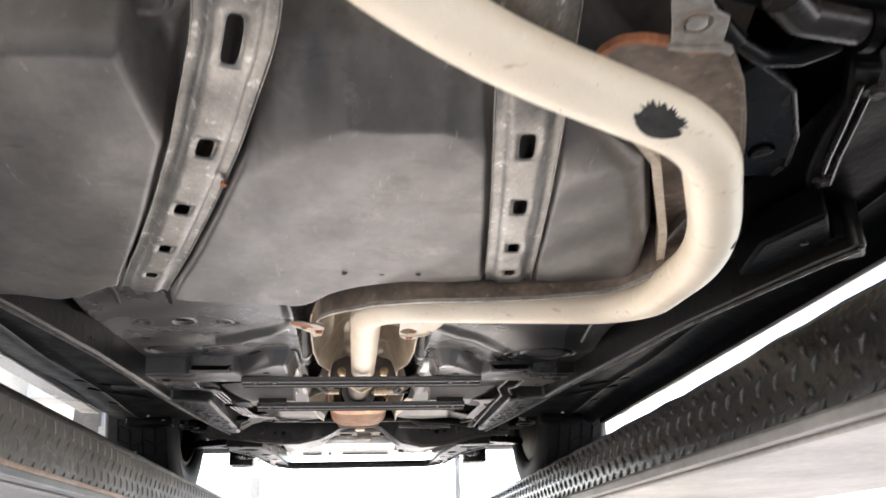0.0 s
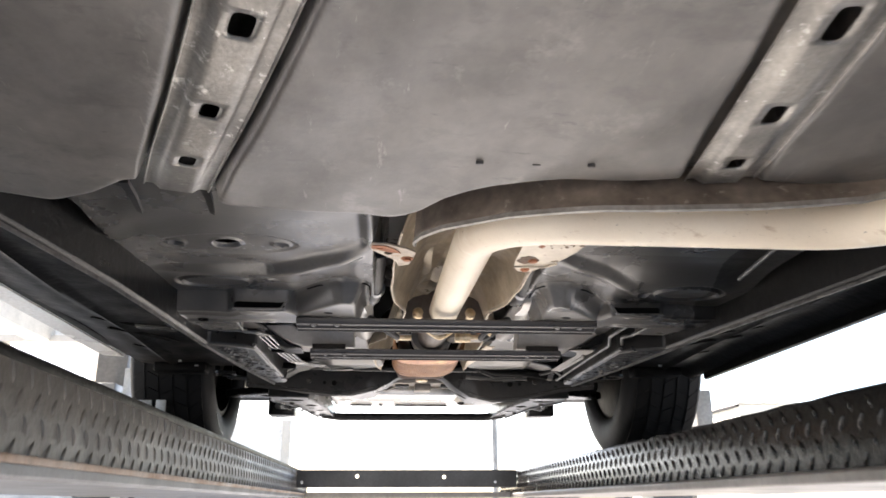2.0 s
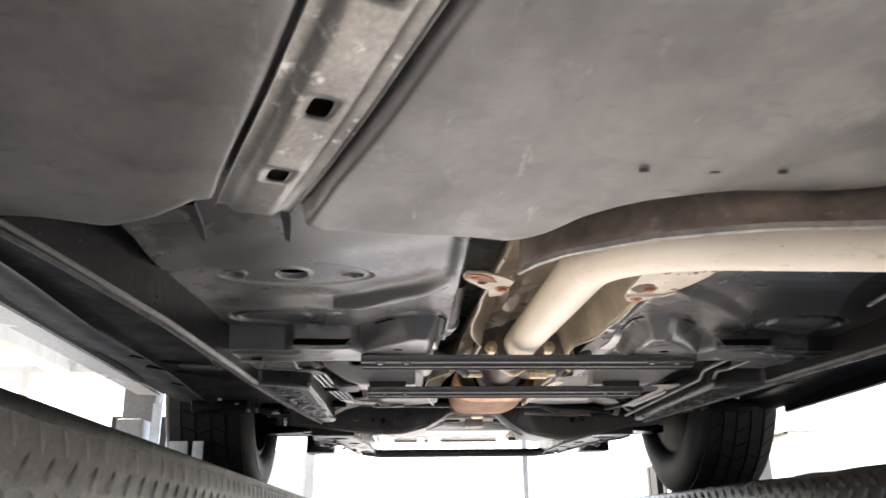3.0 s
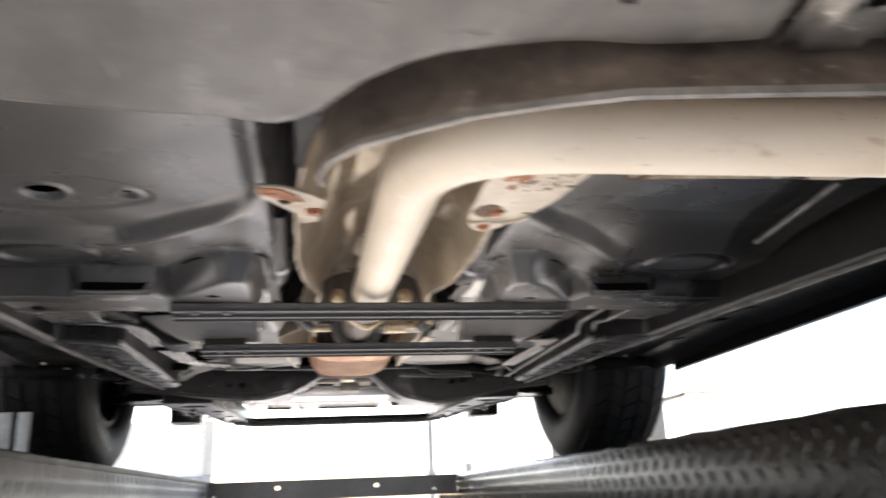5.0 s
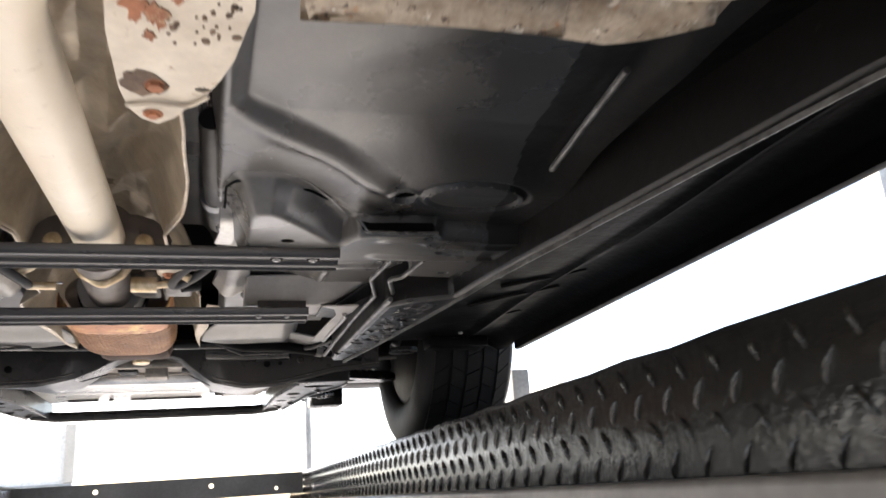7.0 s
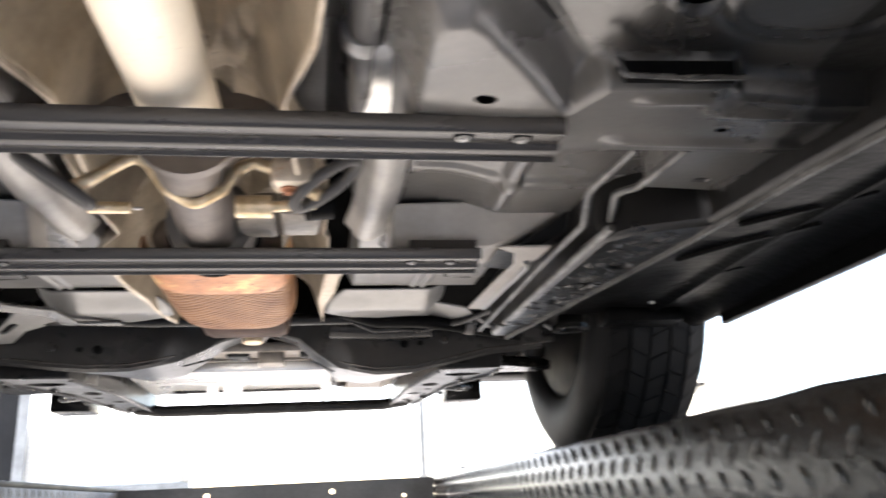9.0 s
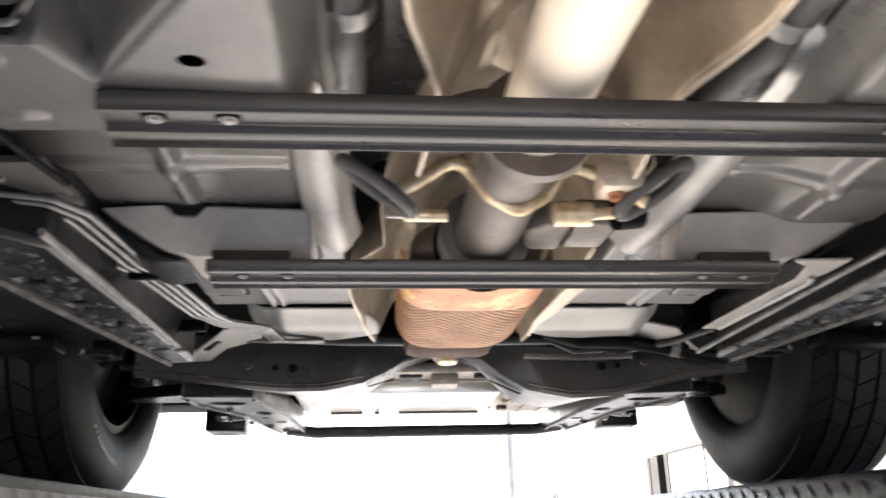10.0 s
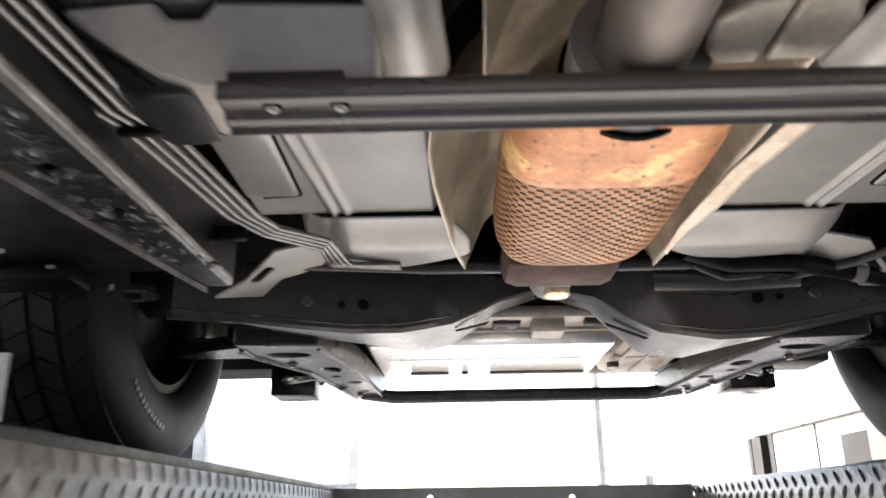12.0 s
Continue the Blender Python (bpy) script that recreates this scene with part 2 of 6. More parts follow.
BODY = material("pale_body_paint", (0.62, 0.6, 0.56), 0.25, stain=0.1, scale=3, bump=0.02, coat=0.4)
DUSTY = material("dusty_grey_paint", (0.34, 0.312, 0.28), 0.34, bump=0.1, dark=(0.24, 0.22, 0.197), scale=9, grain=120, speckle=0.2)
CONCRETE = material("pale_concrete_yard", (0.52, 0.50, 0.47), 0.85, dark=(0.42, 0.405, 0.38), scale=1.4, grain=30, bump=0.3)
CREAM = material("cream_wall_panel", (0.78, 0.75, 0.67), 0.6, dark=(0.7, 0.67, 0.6), scale=1.2, grain=30, bump=0.1)
FRAME_GREY = material("grey_window_frame", (0.36, 0.36, 0.35), 0.5, metal=0.3, scale=6, bump=0.08)
BAR_CREAM = material("cream_window_bar", (0.50, 0.46, 0.39), 0.6, dark=(0.42, 0.385, 0.325), scale=5, bump=0.08)
DARK_OPENING = material("dark_door_and_doorway_shade", (0.020, 0.019, 0.019), 0.6, scale=4, bump=0.1, spec=0.2)
# near-black that paints the shade of slots, holes and gaps, and dark seams
SHADE_BLACK = material("cavity_and_seam_shade", (0.003, 0.003, 0.003), 0.9, scale=4, bump=0.1, spec=0.05)


def darkened(m, cover):
    """Darkens the outer part of a painted sheet, sooner on the right and less in front, with a ragged border."""
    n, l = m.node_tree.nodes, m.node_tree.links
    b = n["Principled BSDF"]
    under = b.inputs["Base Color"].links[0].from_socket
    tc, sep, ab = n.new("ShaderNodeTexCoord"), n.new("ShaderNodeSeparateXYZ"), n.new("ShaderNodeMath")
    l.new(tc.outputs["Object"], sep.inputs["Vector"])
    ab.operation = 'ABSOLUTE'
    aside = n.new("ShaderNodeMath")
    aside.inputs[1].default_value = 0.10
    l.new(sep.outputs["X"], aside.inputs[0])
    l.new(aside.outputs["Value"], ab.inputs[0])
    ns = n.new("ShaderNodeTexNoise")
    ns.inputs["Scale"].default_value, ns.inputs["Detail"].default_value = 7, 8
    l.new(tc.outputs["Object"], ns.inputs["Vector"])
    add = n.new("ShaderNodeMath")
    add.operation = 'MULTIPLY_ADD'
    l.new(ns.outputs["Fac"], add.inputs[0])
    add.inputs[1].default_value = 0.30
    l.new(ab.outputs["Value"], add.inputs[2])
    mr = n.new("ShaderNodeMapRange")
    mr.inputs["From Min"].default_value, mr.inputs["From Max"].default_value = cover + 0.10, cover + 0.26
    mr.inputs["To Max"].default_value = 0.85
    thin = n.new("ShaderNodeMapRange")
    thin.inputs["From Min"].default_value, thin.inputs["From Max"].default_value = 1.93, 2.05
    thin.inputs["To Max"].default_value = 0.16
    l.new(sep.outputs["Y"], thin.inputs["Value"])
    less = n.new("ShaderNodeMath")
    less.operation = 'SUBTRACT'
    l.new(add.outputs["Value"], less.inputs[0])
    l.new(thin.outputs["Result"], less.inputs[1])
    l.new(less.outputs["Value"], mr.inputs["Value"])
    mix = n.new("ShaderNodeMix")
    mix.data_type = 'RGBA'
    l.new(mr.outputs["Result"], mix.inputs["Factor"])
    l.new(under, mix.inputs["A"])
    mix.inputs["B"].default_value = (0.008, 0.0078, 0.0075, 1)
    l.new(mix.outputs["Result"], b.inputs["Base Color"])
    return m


FLOOR_DARKENED = darkened(material("floor_darker_outwards", (0.125, 0.117, 0.107), 0.28, bump=0.10, dark=(0.08, 0.075, 0.069), scale=6, grain=150, spec=0.5, speckle=0.2), 0.37)


# ---- mesh helpers ----
def obj(name, bm, mat, smooth=None):
    bm.transform(Matrix.Scale(UNIT, 4))
    bmesh.ops.recalc_face_normals(bm, faces=bm.faces)
    me = bpy.data.meshes.new(name)
    if smooth is not None:
        for f in bm.faces:
            f.smooth = True
        for e in bm.edges:
            if len(e.link_faces) == 2 and e.calc_face_angle(0) > radians(smooth):
                e.smooth = False
    bm.to_mesh(me)
    bm.free()
    me.materials.append(mat)
    return new(name, me)


def part(name, bm, mat, parent, label="", smooth=38):
    """Links a bmesh, given in plan lengths, as one mesh under a thing or a part."""
    ob = obj(name, bm, mat, smooth)
    ob.parent = parent
    base = parent
    while base.parent:
        base = base.parent
    if parent is base:
        ob.matrix_parent_inverse = Matrix.Translation(-base.location)
    if label:
        tagged(ob, label)
    return ob


def thing(name, base, label, category, group="", kind=""):
    e = new(name)
    e.empty_display_size = 0.1
    e.location = full(base)
    return tagged(e, label, category, group, kind)


def solid(ob, thick, bevel=0.0, offset=0.0):
    """Sheet metal: gives a surface its thickness, and softens its edges."""
    m = ob.modifiers.new("thickness", 'SOLIDIFY')
    m.thickness, m.offset = thick * UNIT, offset
    if bevel:
        soften(ob, bevel)
    return ob


def soften(ob, width, segments=2):
    m = ob.modifiers.new("edges", 'BEVEL')
    m.width, m.segments, m.limit_method, m.angle_limit = width * UNIT, segments, 'ANGLE', radians(40)
    m.harden_normals = False
    return ob


def block(x0, x1, y0, y1, z0, z1, bm=None, bevel=0.0):
    bm = bm or bmesh.new()
    v = bmesh.ops.create_cube(bm, size=1.0)["verts"]
    for q in v:
        q.co = ((x0 + x1) / 2 + q.co.x * (x1 - x0), (y0 + y1) / 2 + q.co.y * (y1 - y0), (z0 + z1) / 2 + q.co.z * (z1 - z0))
    if bevel:
        bmesh.ops.bevel(bm, geom=list({e for q in v for e in q.link_edges}), offset=bevel, segments=2, affect='EDGES', profile=0.5)
    return bm


def fillet(points, radius, steps=8):
    """A polyline whose corners are rounded."""
    p = [Vector(q) for q in points]
    out = [p[0]]
    for a, b, c in zip(p, p[1:], p[2:]):
        u, v = (a - b).normalized(), (c - b).normalized()
        half = u.angle(v) / 2
        d = min(radius / max(math.tan(half), 0.05), (a - b).length * 0.49, (c - b).length * 0.49)
        s, e = b + u * d, b + v * d
        for i in range(steps + 1):
            t = i / steps
            out.append(s * (1 - t) ** 2 + b * 2 * t * (1 - t) + e * t * t)
    out.append(p[-1])
    return out


def frames_along(path):
    """Tangents with frames carried along the path without twist."""
    n = len(path)
    tan = [(path[min(i + 1, n - 1)] - path[max(i - 1, 0)]).normalized() for i in range(n)]
    side = tan[0].cross(Vector((0, 0, 1)))
    if side.length < 0.1:
        side = tan[0].cross(Vector((0, 1, 0)))
    side.normalize()
    res = []
    for i in range(n):
        side = (side - tan[i] * side.dot(tan[i])).normalized()
        res.append((path[i], side.copy(), side.cross(tan[i]).normalized()))
    return res


def sweep(path, profile, closed=True, caps=True, bm=None, scales=None):
    """Carries a profile of (side, up) pairs along a path."""
    bm = bm or bmesh.new()
    rings = []
    for k, (c, s, u) in enumerate(frames_along(path)):
        f = scales[k] if scales else 1.0
        rings.append([bm.verts.new(c + s * (a * f) + u * (b * f)) for a, b in profile])
    m = len(profile)
    for r, q in zip(rings, rings[1:]):
        for i in range(m if closed else m - 1):
            bm.faces.new((r[i], r[(i + 1) % m], q[(i + 1) % m], q[i]))
    if closed and caps:
        bm.faces.new(rings[0][::-1])
        bm.faces.new(rings[-1])
    return bm


def round_profile(r, n=16, ry=None):
    return [(r * math.cos(2 * math.pi * i / n), (ry or r) * math.sin(2 * math.pi * i / n)) for i in range(n)]


def tube(points, r, bend=0.03, n=16, bm=None, steps=8, caps=True):
    return sweep(fillet(points, bend, steps), round_profile(r, n), bm=bm, caps=caps)


def lathe(profile, axis_point, axis='x', n=48, bm=None, closed=False):
    """Turns (along, radius) pairs round an axis."""
    bm = bm or bmesh.new()
    o = Vector(axis_point)
    rings = []
    for a, r in profile:
        ring = []
        for i in range(n):
            w = 2 * math.pi * i / n
            c, s = r * math.cos(w), r * math.sin(w)
            d = {'x': (a, c, s), 'y': (c, a, s), 'z': (c, s, a)}[axis]
            ring.append(bm.verts.new(o + Vector(d)))
        rings.append(ring)
    pairs = list(zip(rings, rings[1:])) + ([(rings[-1], rings[0])] if closed else [])
    for r, q in pairs:
        for i in range(n):
            bm.faces.new((r[i], r[(i + 1) % n], q[(i + 1) % n], q[i]))
    return bm


def disc(c, r, h, axis='z', n=12, bm=None, dome=0.0):
    """A short closed drum, for bolt heads, plugs and washers."""
    prof = [(0, 0.0001), (0, r), (h * 0.8, r), (h, r * (1 - 0.15)), (h + dome, 0.0001)]
    return lathe(prof, c, axis, n, bm)


def bolt(c, r, h, bm=None, down=True):
    """A hexagon bolt head with its washer, that looks down."""
    bm = bm or bmesh.new()
    s = -1 if down else 1
    lathe([(0, 0.0001), (0, r * 1.5), (s * h * 0.25, r * 1.5), (s * h * 0.25, 0.0001)], c, 'z', 14, bm)
    lathe([(s * h * 0.25, 0.0001), (s * h * 0.25, r), (s * h, r * 0.92), (s * h, 0.0001)], c, 'z', 6, bm)
    return bm


def plate(outline, z0, z1, holes=(), bm=None):
    """A flat plate between two heights, cut by its outline and its holes."""
    bm = bm or bmesh.new()
    edges = []
    for loop in (outline, *holes):
        vs = [bm.verts.new((x, y, z0)) for x, y in loop]
        edges += [bm.edges.new((a, b)) for a, b in zip(vs, vs[1:] + vs[:1])]
    faces = [f for f in bmesh.ops.triangle_fill(bm, edges=edges, use_beauty=True, use_dissolve=False)["geom"] if isinstance(f, bmesh.types.BMFace)]
    up = bmesh.ops.extrude_face_region(bm, geom=faces)["geom"]
    for q in up:
        if isinstance(q, bmesh.types.BMVert):
            q.co.z = z1
    return bm


def circle(x, y, rx, ry=None, n=16):
    ry = ry or rx
    return [(x + rx * math.cos(2 * math.pi * i / n), y + ry * math.sin(2 * math.pi * i / n)) for i in range(n)]


def mirror(pts, s):
    return [(s * p[0], *p[1:]) for p in pts]


def extrude_x(profile_yz, x0, x1, bm=None):
    """A bar along x with the given section."""
    bm = bm or bmesh.new()
    a = [bm.verts.new((x0, y, z)) for y, z in profile_yz]
    b = [bm.verts.new((x1, y, z)) for y, z in profile_yz]
    n = len(a)
    for i in range(n):
        bm.faces.new((a[i], a[(i + 1) % n], b[(i + 1) % n], b[i]))
    bm.faces.new(a[::-1])
    bm.faces.new(b)
    return bm


def step(a, b, v):
    t = np.clip((v - a) / (b - a), 0, 1)
    return t * t * (3 - 2 * t)


def grid_surface(X, Y, Z, keep=None, bm=None):
    """A surface from arrays of places, without the cells that keep leaves out."""
    bm = bm or bmesh.new()
    h, w = X.shape
    vs = [[bm.verts.new((float(X[i, j]), float(Y[i, j]), float(Z[i, j]))) for j in range(w)] for i in range(h)]
    for i in range(h - 1):
        for j in range(w - 1):
            if keep is None or keep[i, j]:
                bm.faces.new((vs[i][j], vs[i][j + 1], vs[i + 1][j + 1], vs[i + 1][j]))
    loose = [v for v in bm.verts if not v.link_faces]
    bmesh.ops.delete(bm, geom=loose, context='VERTS')
    return bm


# ---- setting: yard and buildings ----
bm = bmesh.new()
bmesh.ops.create_grid(bm, x_segments=8, y_segments=8, size=260)
ground = obj("ground", bm, CONCRETE)
tagged(ground, "pale sunlit concrete yard under the lift", "ground", kind="structure")


def wall_block(name, x0, x1, y0, y1, z0, z1, mat, label):
    return tagged(obj(name, block(x0, x1, y0, y1, z0, z1), mat), label, "wall", kind="structure")


# ---- four-post lift ----
def lens_bar(bm, s, y, z, lean, x=0.0):
    """One raised bar of tread plate, pointed at both ends, that faces the middle of the lift."""
    L, w, h = 0.0125, 0.0017 if s > 0 else 0.0021, 0.0034 if s > 0 else 0.0024
    c, sn = math.cos(lean), math.sin(lean)
    pts = []
    for a, b, k in ((-1, 0, 0), (-.5, .8, 0), (0, 1, 0), (.5, .8, 0), (1, 0, 0), (.5, -.8, 0), (0, -1, 0), (-.5, -.8, 0), (-.6, 0, .8), (0, 0, 1.1), (.6, 0, .8)):
        u, v = a * L, b * w + .0022 * (1 - a * a) - .0011
        pts.append(bm.verts.new((x - s * h * k, y + u * c - v * sn, z + u * sn + v * c)))
    for f in ((0, 1, 8), (1, 2, 9, 8), (2, 3, 10, 9), (3, 4, 10), (4, 5, 10), (5, 6, 9, 10), (6, 7, 8, 9), (7, 0, 8)):
        bm.faces.new([pts[i] for i in f])


def runway(s):
    rw = thing("lift_runway", (s * 0.70, 1.4, 1.60), "grey steel lift runway with worn black tread-plate sides", "lift runway", "lift runways")
    y0, y1 = -1.7, 4.35
    d = bmesh.new()
    block(min(s * .462, s * .97), max(s * .462, s * .97), y0, y1, 1.612, 1.718, d)
    # the left deck is a darker grey than the right one
    soften(part("deck", d, RUNWAY_GREY if s > 0 else BEAM, rw, "grey welded steel deck" if s > 0 else "dark grey steel deck"), 0.004)
    p = bmesh.new()
    prof = [(0.452, 1.628), (0.452, 1.716), (0.456, 1.7225), (0.475, 1.7235), (0.475, 1.7195), (0.4615, 1.7195), (0.4615, 1.628)]
    ys = np.linspace(y0, y1, 90)
    rings = []
    for y in ys:
        w = 0.0012 * math.sin(y * 37.0) + 0.0008 * math.sin(y * 91.0) + (.008 * float(step(1.15, .75, y)) if s > 0 else 0)
        rings.append([p.verts.new((s * x, y, z + (w if z > 1.7 else 0))) for x, z in prof])
    for a, b in zip(rings, rings[1:]):
        for i in range(len(prof)):
            p.faces.new((a[i], a[(i + 1) % len(prof)], b[(i + 1) % len(prof)], b[i]))
    p.faces.new(rings[0][::-1])
    p.faces.new(rings[-1])
    side = part("side_plate", p, TREAD_STEEL if s > 0 else TREAD_PALE, rw, "black tread plate, its bars painted lighter as highlights" if s > 0 else "dusty tread plate, much paler than the right one")
    if s < 0:
        part("top_edge", block(-.4765, -.4511, y0 + .001, y1 - .001, 1.7145, 1.7265, None, .002), UNDERCOAT, rw, "black painted top edge")
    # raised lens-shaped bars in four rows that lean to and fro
    pitch, mat = 0.041, TREAD_BAR if s > 0 else TREAD_PALE
    bars = {}
    for lean in (-1.08, 1.08):
        b = bmesh.new()
        lens_bar(b, s, 0, 0, lean)
        b.transform(Matrix.Scale(UNIT, 4))
        bmesh.ops.recalc_face_normals(b, faces=b.faces)
        for f in b.faces:
            f.smooth = True
        bars[lean] = bpy.data.meshes.new("tread_bar")
        b.to_mesh(bars[lean])
        b.free()
        bars[lean].materials.append(mat)
    rest = bmesh.new()
    rng = random.Random(4)
    for r, z in enumerate((1.7055, 1.6835, 1.6605, 1.6385)):
        lean = (1.08 if r % 2 else -1.08) * -s
        for k in range(int((y1 - y0 - .05) / pitch)):
            y = y0 + 0.025 + pitch * (k + (.5 if r % 2 else 0)) + rng.uniform(-.0005, .0005)
            if .60 < y < 3.60:
                ob = new("tread_bar", bars[lean])
                ob.parent = side
                ob.location = full((s * .4520, y, z))
            else:
                lens_bar(rest, s, y, z, lean, s * .4520)
    tagged(part("tread_pattern", rest, mat, side, "rows of raised lens-shaped bars", smooth=60), kind="stuff")
    k = bmesh.new()
    prof = [(0.4615, 1.628), (0.422, 1.628), (0.418, 1.624), (0.418, 1.612), (0.424, 1.612), (0.427, 1.618), (0.4615, 1.618)]
    a = [k.verts.new((s * x, y0, z)) for x, z in prof]
    b = [k.verts.new((s * x, y1, z)) for x, z in prof]
    for i in range(len(prof)):
        k.faces.new((a[i], a[(i + 1) % len(prof)], b[(i + 1) % len(prof)], b[i]))
    k.faces.new(a[::-1])
    k.faces.new(b)
    # the left rail is a darker grey than the right one
    soften(part("jack_rail", k, BEAM if s < 0 else POST_PAINT, rw, "dark grey inner rail" if s < 0 else "pale grey inner rail lip"), 0.002)
    if s < 0:
        part("worn_lip", block(-.4195, -.4145, y0, y1, 1.6225, 1.6295, None, .001), LIP_RUST, rw, "rust-stained worn lip")
    return rw


runway(-1)
runway(1)

beam = thing("lift_crossbeam", (0, 3.88, 1.64), "dark grey steel crossbeam between the runways, with round holes", "crossbeam")
w = plate([(-.53, 1.652), (.449, 1.652), (.449, 1.7205), (-.53, 1.7205)], 0, 0.006,
          [circle(-.208, 1.695, .0078), circle(.148, 1.692, .0078), circle(.36, 1.672, .006), circle(-.43, 1.672, .006)])
for v in w.verts:
    v.co = (v.co.x, 3.83 + v.co.z, v.co.y)
part("web", w, BEAM, beam)
part("flange", block(-.53, .449, 3.8365, 3.93, 1.7145, 1.7205), BEAM, beam)
part("flange", block(-.53, .449, 3.8365, 3.90, 1.652, 1.658), BEAM, beam)
part("lower_angle", extrude_x([(3.81, 1.610), (3.90, 1.610), (3.90, 1.616), (3.816, 1.616), (3.816, 1.632), (3.81, 1.632)], -.60, .449), RUNWAY_GREY, beam, "grey angle iron below the beam")


def lift_post(x, y):
    p = thing("lift_post", (x, y, 0), "dull grey-brown square steel lift post on a base plate", "lift post", "lift posts")
    b = bmesh.new()
    block(x - .07, x + .07, y - .07, y + .07, 0.012, 3.0, b, 0.008)
    part("column", b, POST_PAINT, p)
    part("base_plate", block(x - .16, x + .16, y - .16, y + .16, 0, 0.012), RUNWAY_GREY, p)
    part("sleeve", block(x - .095, x + .095, y - .095, y + .095, 1.45, 1.78, None, 0.006), BEAM, p, "dark sliding sleeve")
    if x < 0 < y:
        # safety lock at the side of the post that faces the runway's end
        lock = part("lock_box", block(x - .028, x + .082, y - .25, y - .13, 1.62, 2.10, None, .004), RUNWAY_GREY, p, "grey steel lock box")
        part("lock_arm", block(x - .02, x + .07, y - .1298, y - .0702, 1.66, 1.72), BEAM, lock)
        part("guide_plate", block(x + .108, x + .146, y - .22, y - .20, 1.60, 2.17, None, .003), ALUM, lock, "pale guide plate")
        part("guide_arm", block(x + .0705, x + .107, y - .21, y - .05, 1.62, 1.66), BEAM, lock)

    if x > 0 and y > 0:
        lock = part("lock_box", block(x + .17, x + .25, y - .05, y + .05, 1.62, 2.115, None, .004), RUNWAY_GREY, p, "grey steel lock box")
        part("lock_arm", block(x + .0955, x + .1695, y - .03, y + .03, 1.66, 1.72), BEAM, lock)


for yb in (4.31, -1.65):
    cb = thing("lift_support_beam", (0, yb, 1.50), "grey steel beam between two lift posts, under the runways", "support beam", "support beams")
    part("beam_box", block(-1.225, 1.225, yb - .06, yb + .06, 1.49, 1.6085, None, .006), RUNWAY_GREY, cb)
    for sx in (-1, 1):
        part("saddle", block(sx * .70 - .12, sx * .70 + .12, yb - .04, yb + .04, 1.6087, 1.6118), BEAM, cb)

for px, py in POSTS:
    lift_post(px, py)


STOP_TOP = 1.872


def wheel_stop(x, y):
    w = thing("wheel_stop", (x, y, 1.723), "grey folded steel wheel stop standing on the runway", "wheel stop", "wheel stops")
    part("plate", block(x - .025, x + .025, y - .004, y + .004, 1.7236, STOP_TOP, None, .002), FRAME_GREY, w)
    part("plate", block(x + .037, x + .065, y - .004, y + .004, 1.7236, STOP_TOP, None, .002), FRAME_GREY, w)
    part("foot", block(x - .025, x + .065, y + .0045, y + .03, 1.7236, 1.732, None, .002), BEAM, w)
    return w


wheel_stop(-.793, 2.785)

# ---- the car ----
car = thing("car", (0, 2.0, 1.722), "dusty black car underbody raised on a lift", "car")

# floor pan: stamped sheet with tunnel, recesses, ribs and dished holes
xs = np.linspace(-.508, .508, 381)
ys = np.linspace(1.27, 2.35, 470)
X, Y = np.meshgrid(xs, ys)
A = np.abs(X)


def inside(poly, U, V):
    """Distance to a polygon's edge, positive inside."""
    p = np.array(poly, float)
    best = np.full(U.shape, 9.0)
    odd = np.zeros(U.shape, bool)
    for (ax, ay), (bx, by) in zip(p, np.roll(p, -1, axis=0)):
        t = np.clip(((U - ax) * (bx - ax) + (V - ay) * (by - ay)) / ((bx - ax) ** 2 + (by - ay) ** 2), 0, 1)
        best = np.minimum(best, np.hypot(U - ax - t * (bx - ax), V - ay - t * (by - ay)))
        if ay != by:
            odd ^= ((ay > V) != (by > V)) & (U < (bx - ax) * (V - ay) / (by - ay) + ax)
    return np.where(odd, best, -best)


Z = np.full_like(X, 1.948)
diag = np.where(X > 0, np.interp(A, [.147, .233, .317, .36, .50], [1.600, 1.665, 1.733, 1.79, 1.80]), np.interp(A, [.147, .31, .50], [1.575, 1.70, 1.70]))
rec = step(.140, .160, A) * step(.506, .455, A) * step(.016, -.012, Y - diag)
Z += np.where(X > 0, .013 * np.clip((1.75 - Y) / .13, 0, 1), .008) * rec
Z -= np.where(X > 0, .004, .010) * np.exp(-((Y - diag - .022) / .014) ** 2) * step(.14, .19, A) * step(.36, .26, A)
Z -= .014 * step(1.64, 1.74, Y) * step(.22, .31, X)
d = np.sqrt(((X + .350) / .10) ** 2 + ((Y - 1.590) / .046) ** 2)
Z += .003 * step(1.04, .94, d)
for cx, cy_, ry_ in ((-.403, 1.772, .036), (.407, 1.757, .035)):
    d = np.sqrt(((X - cx) / .056) ** 2 + ((Y - cy_) / ry_) ** 2)
    Z -= .0065 * np.exp(-((d - 1) / .055) ** 2) - .004 * step(1.22, 1.10, d) + .002 * step(.93, .86, d)
holes = [(-.427, 1.588, .010), (-.355, 1.592, .017), (-.274, 1.594, .010), (-.31, 1.757, .005), (.329, 1.758, .0125), (.213, 1.845, .008), (-.217, 1.839, .008), (.40, 1.88, .005), (-.446, 1.893, .010), (-.431, 1.98, .006)]
for hx, hy, hr in holes:
    d = np.hypot(X - hx, (Y - hy) * 1.0)
    Z -= .0018 * np.exp(-((d - hr * 1.25) / .003) ** 2)
    Z += .004 * step(hr * 1.2, hr * .9, d)
pad = inside([(.160, 1.775), (.166, 1.757), (.190, 1.752), (.208, 1.766), (.246, 1.813), (.285, 1.862), (.31, 1.875), (.31, 1.925), (.160, 1.925)], A, Y)
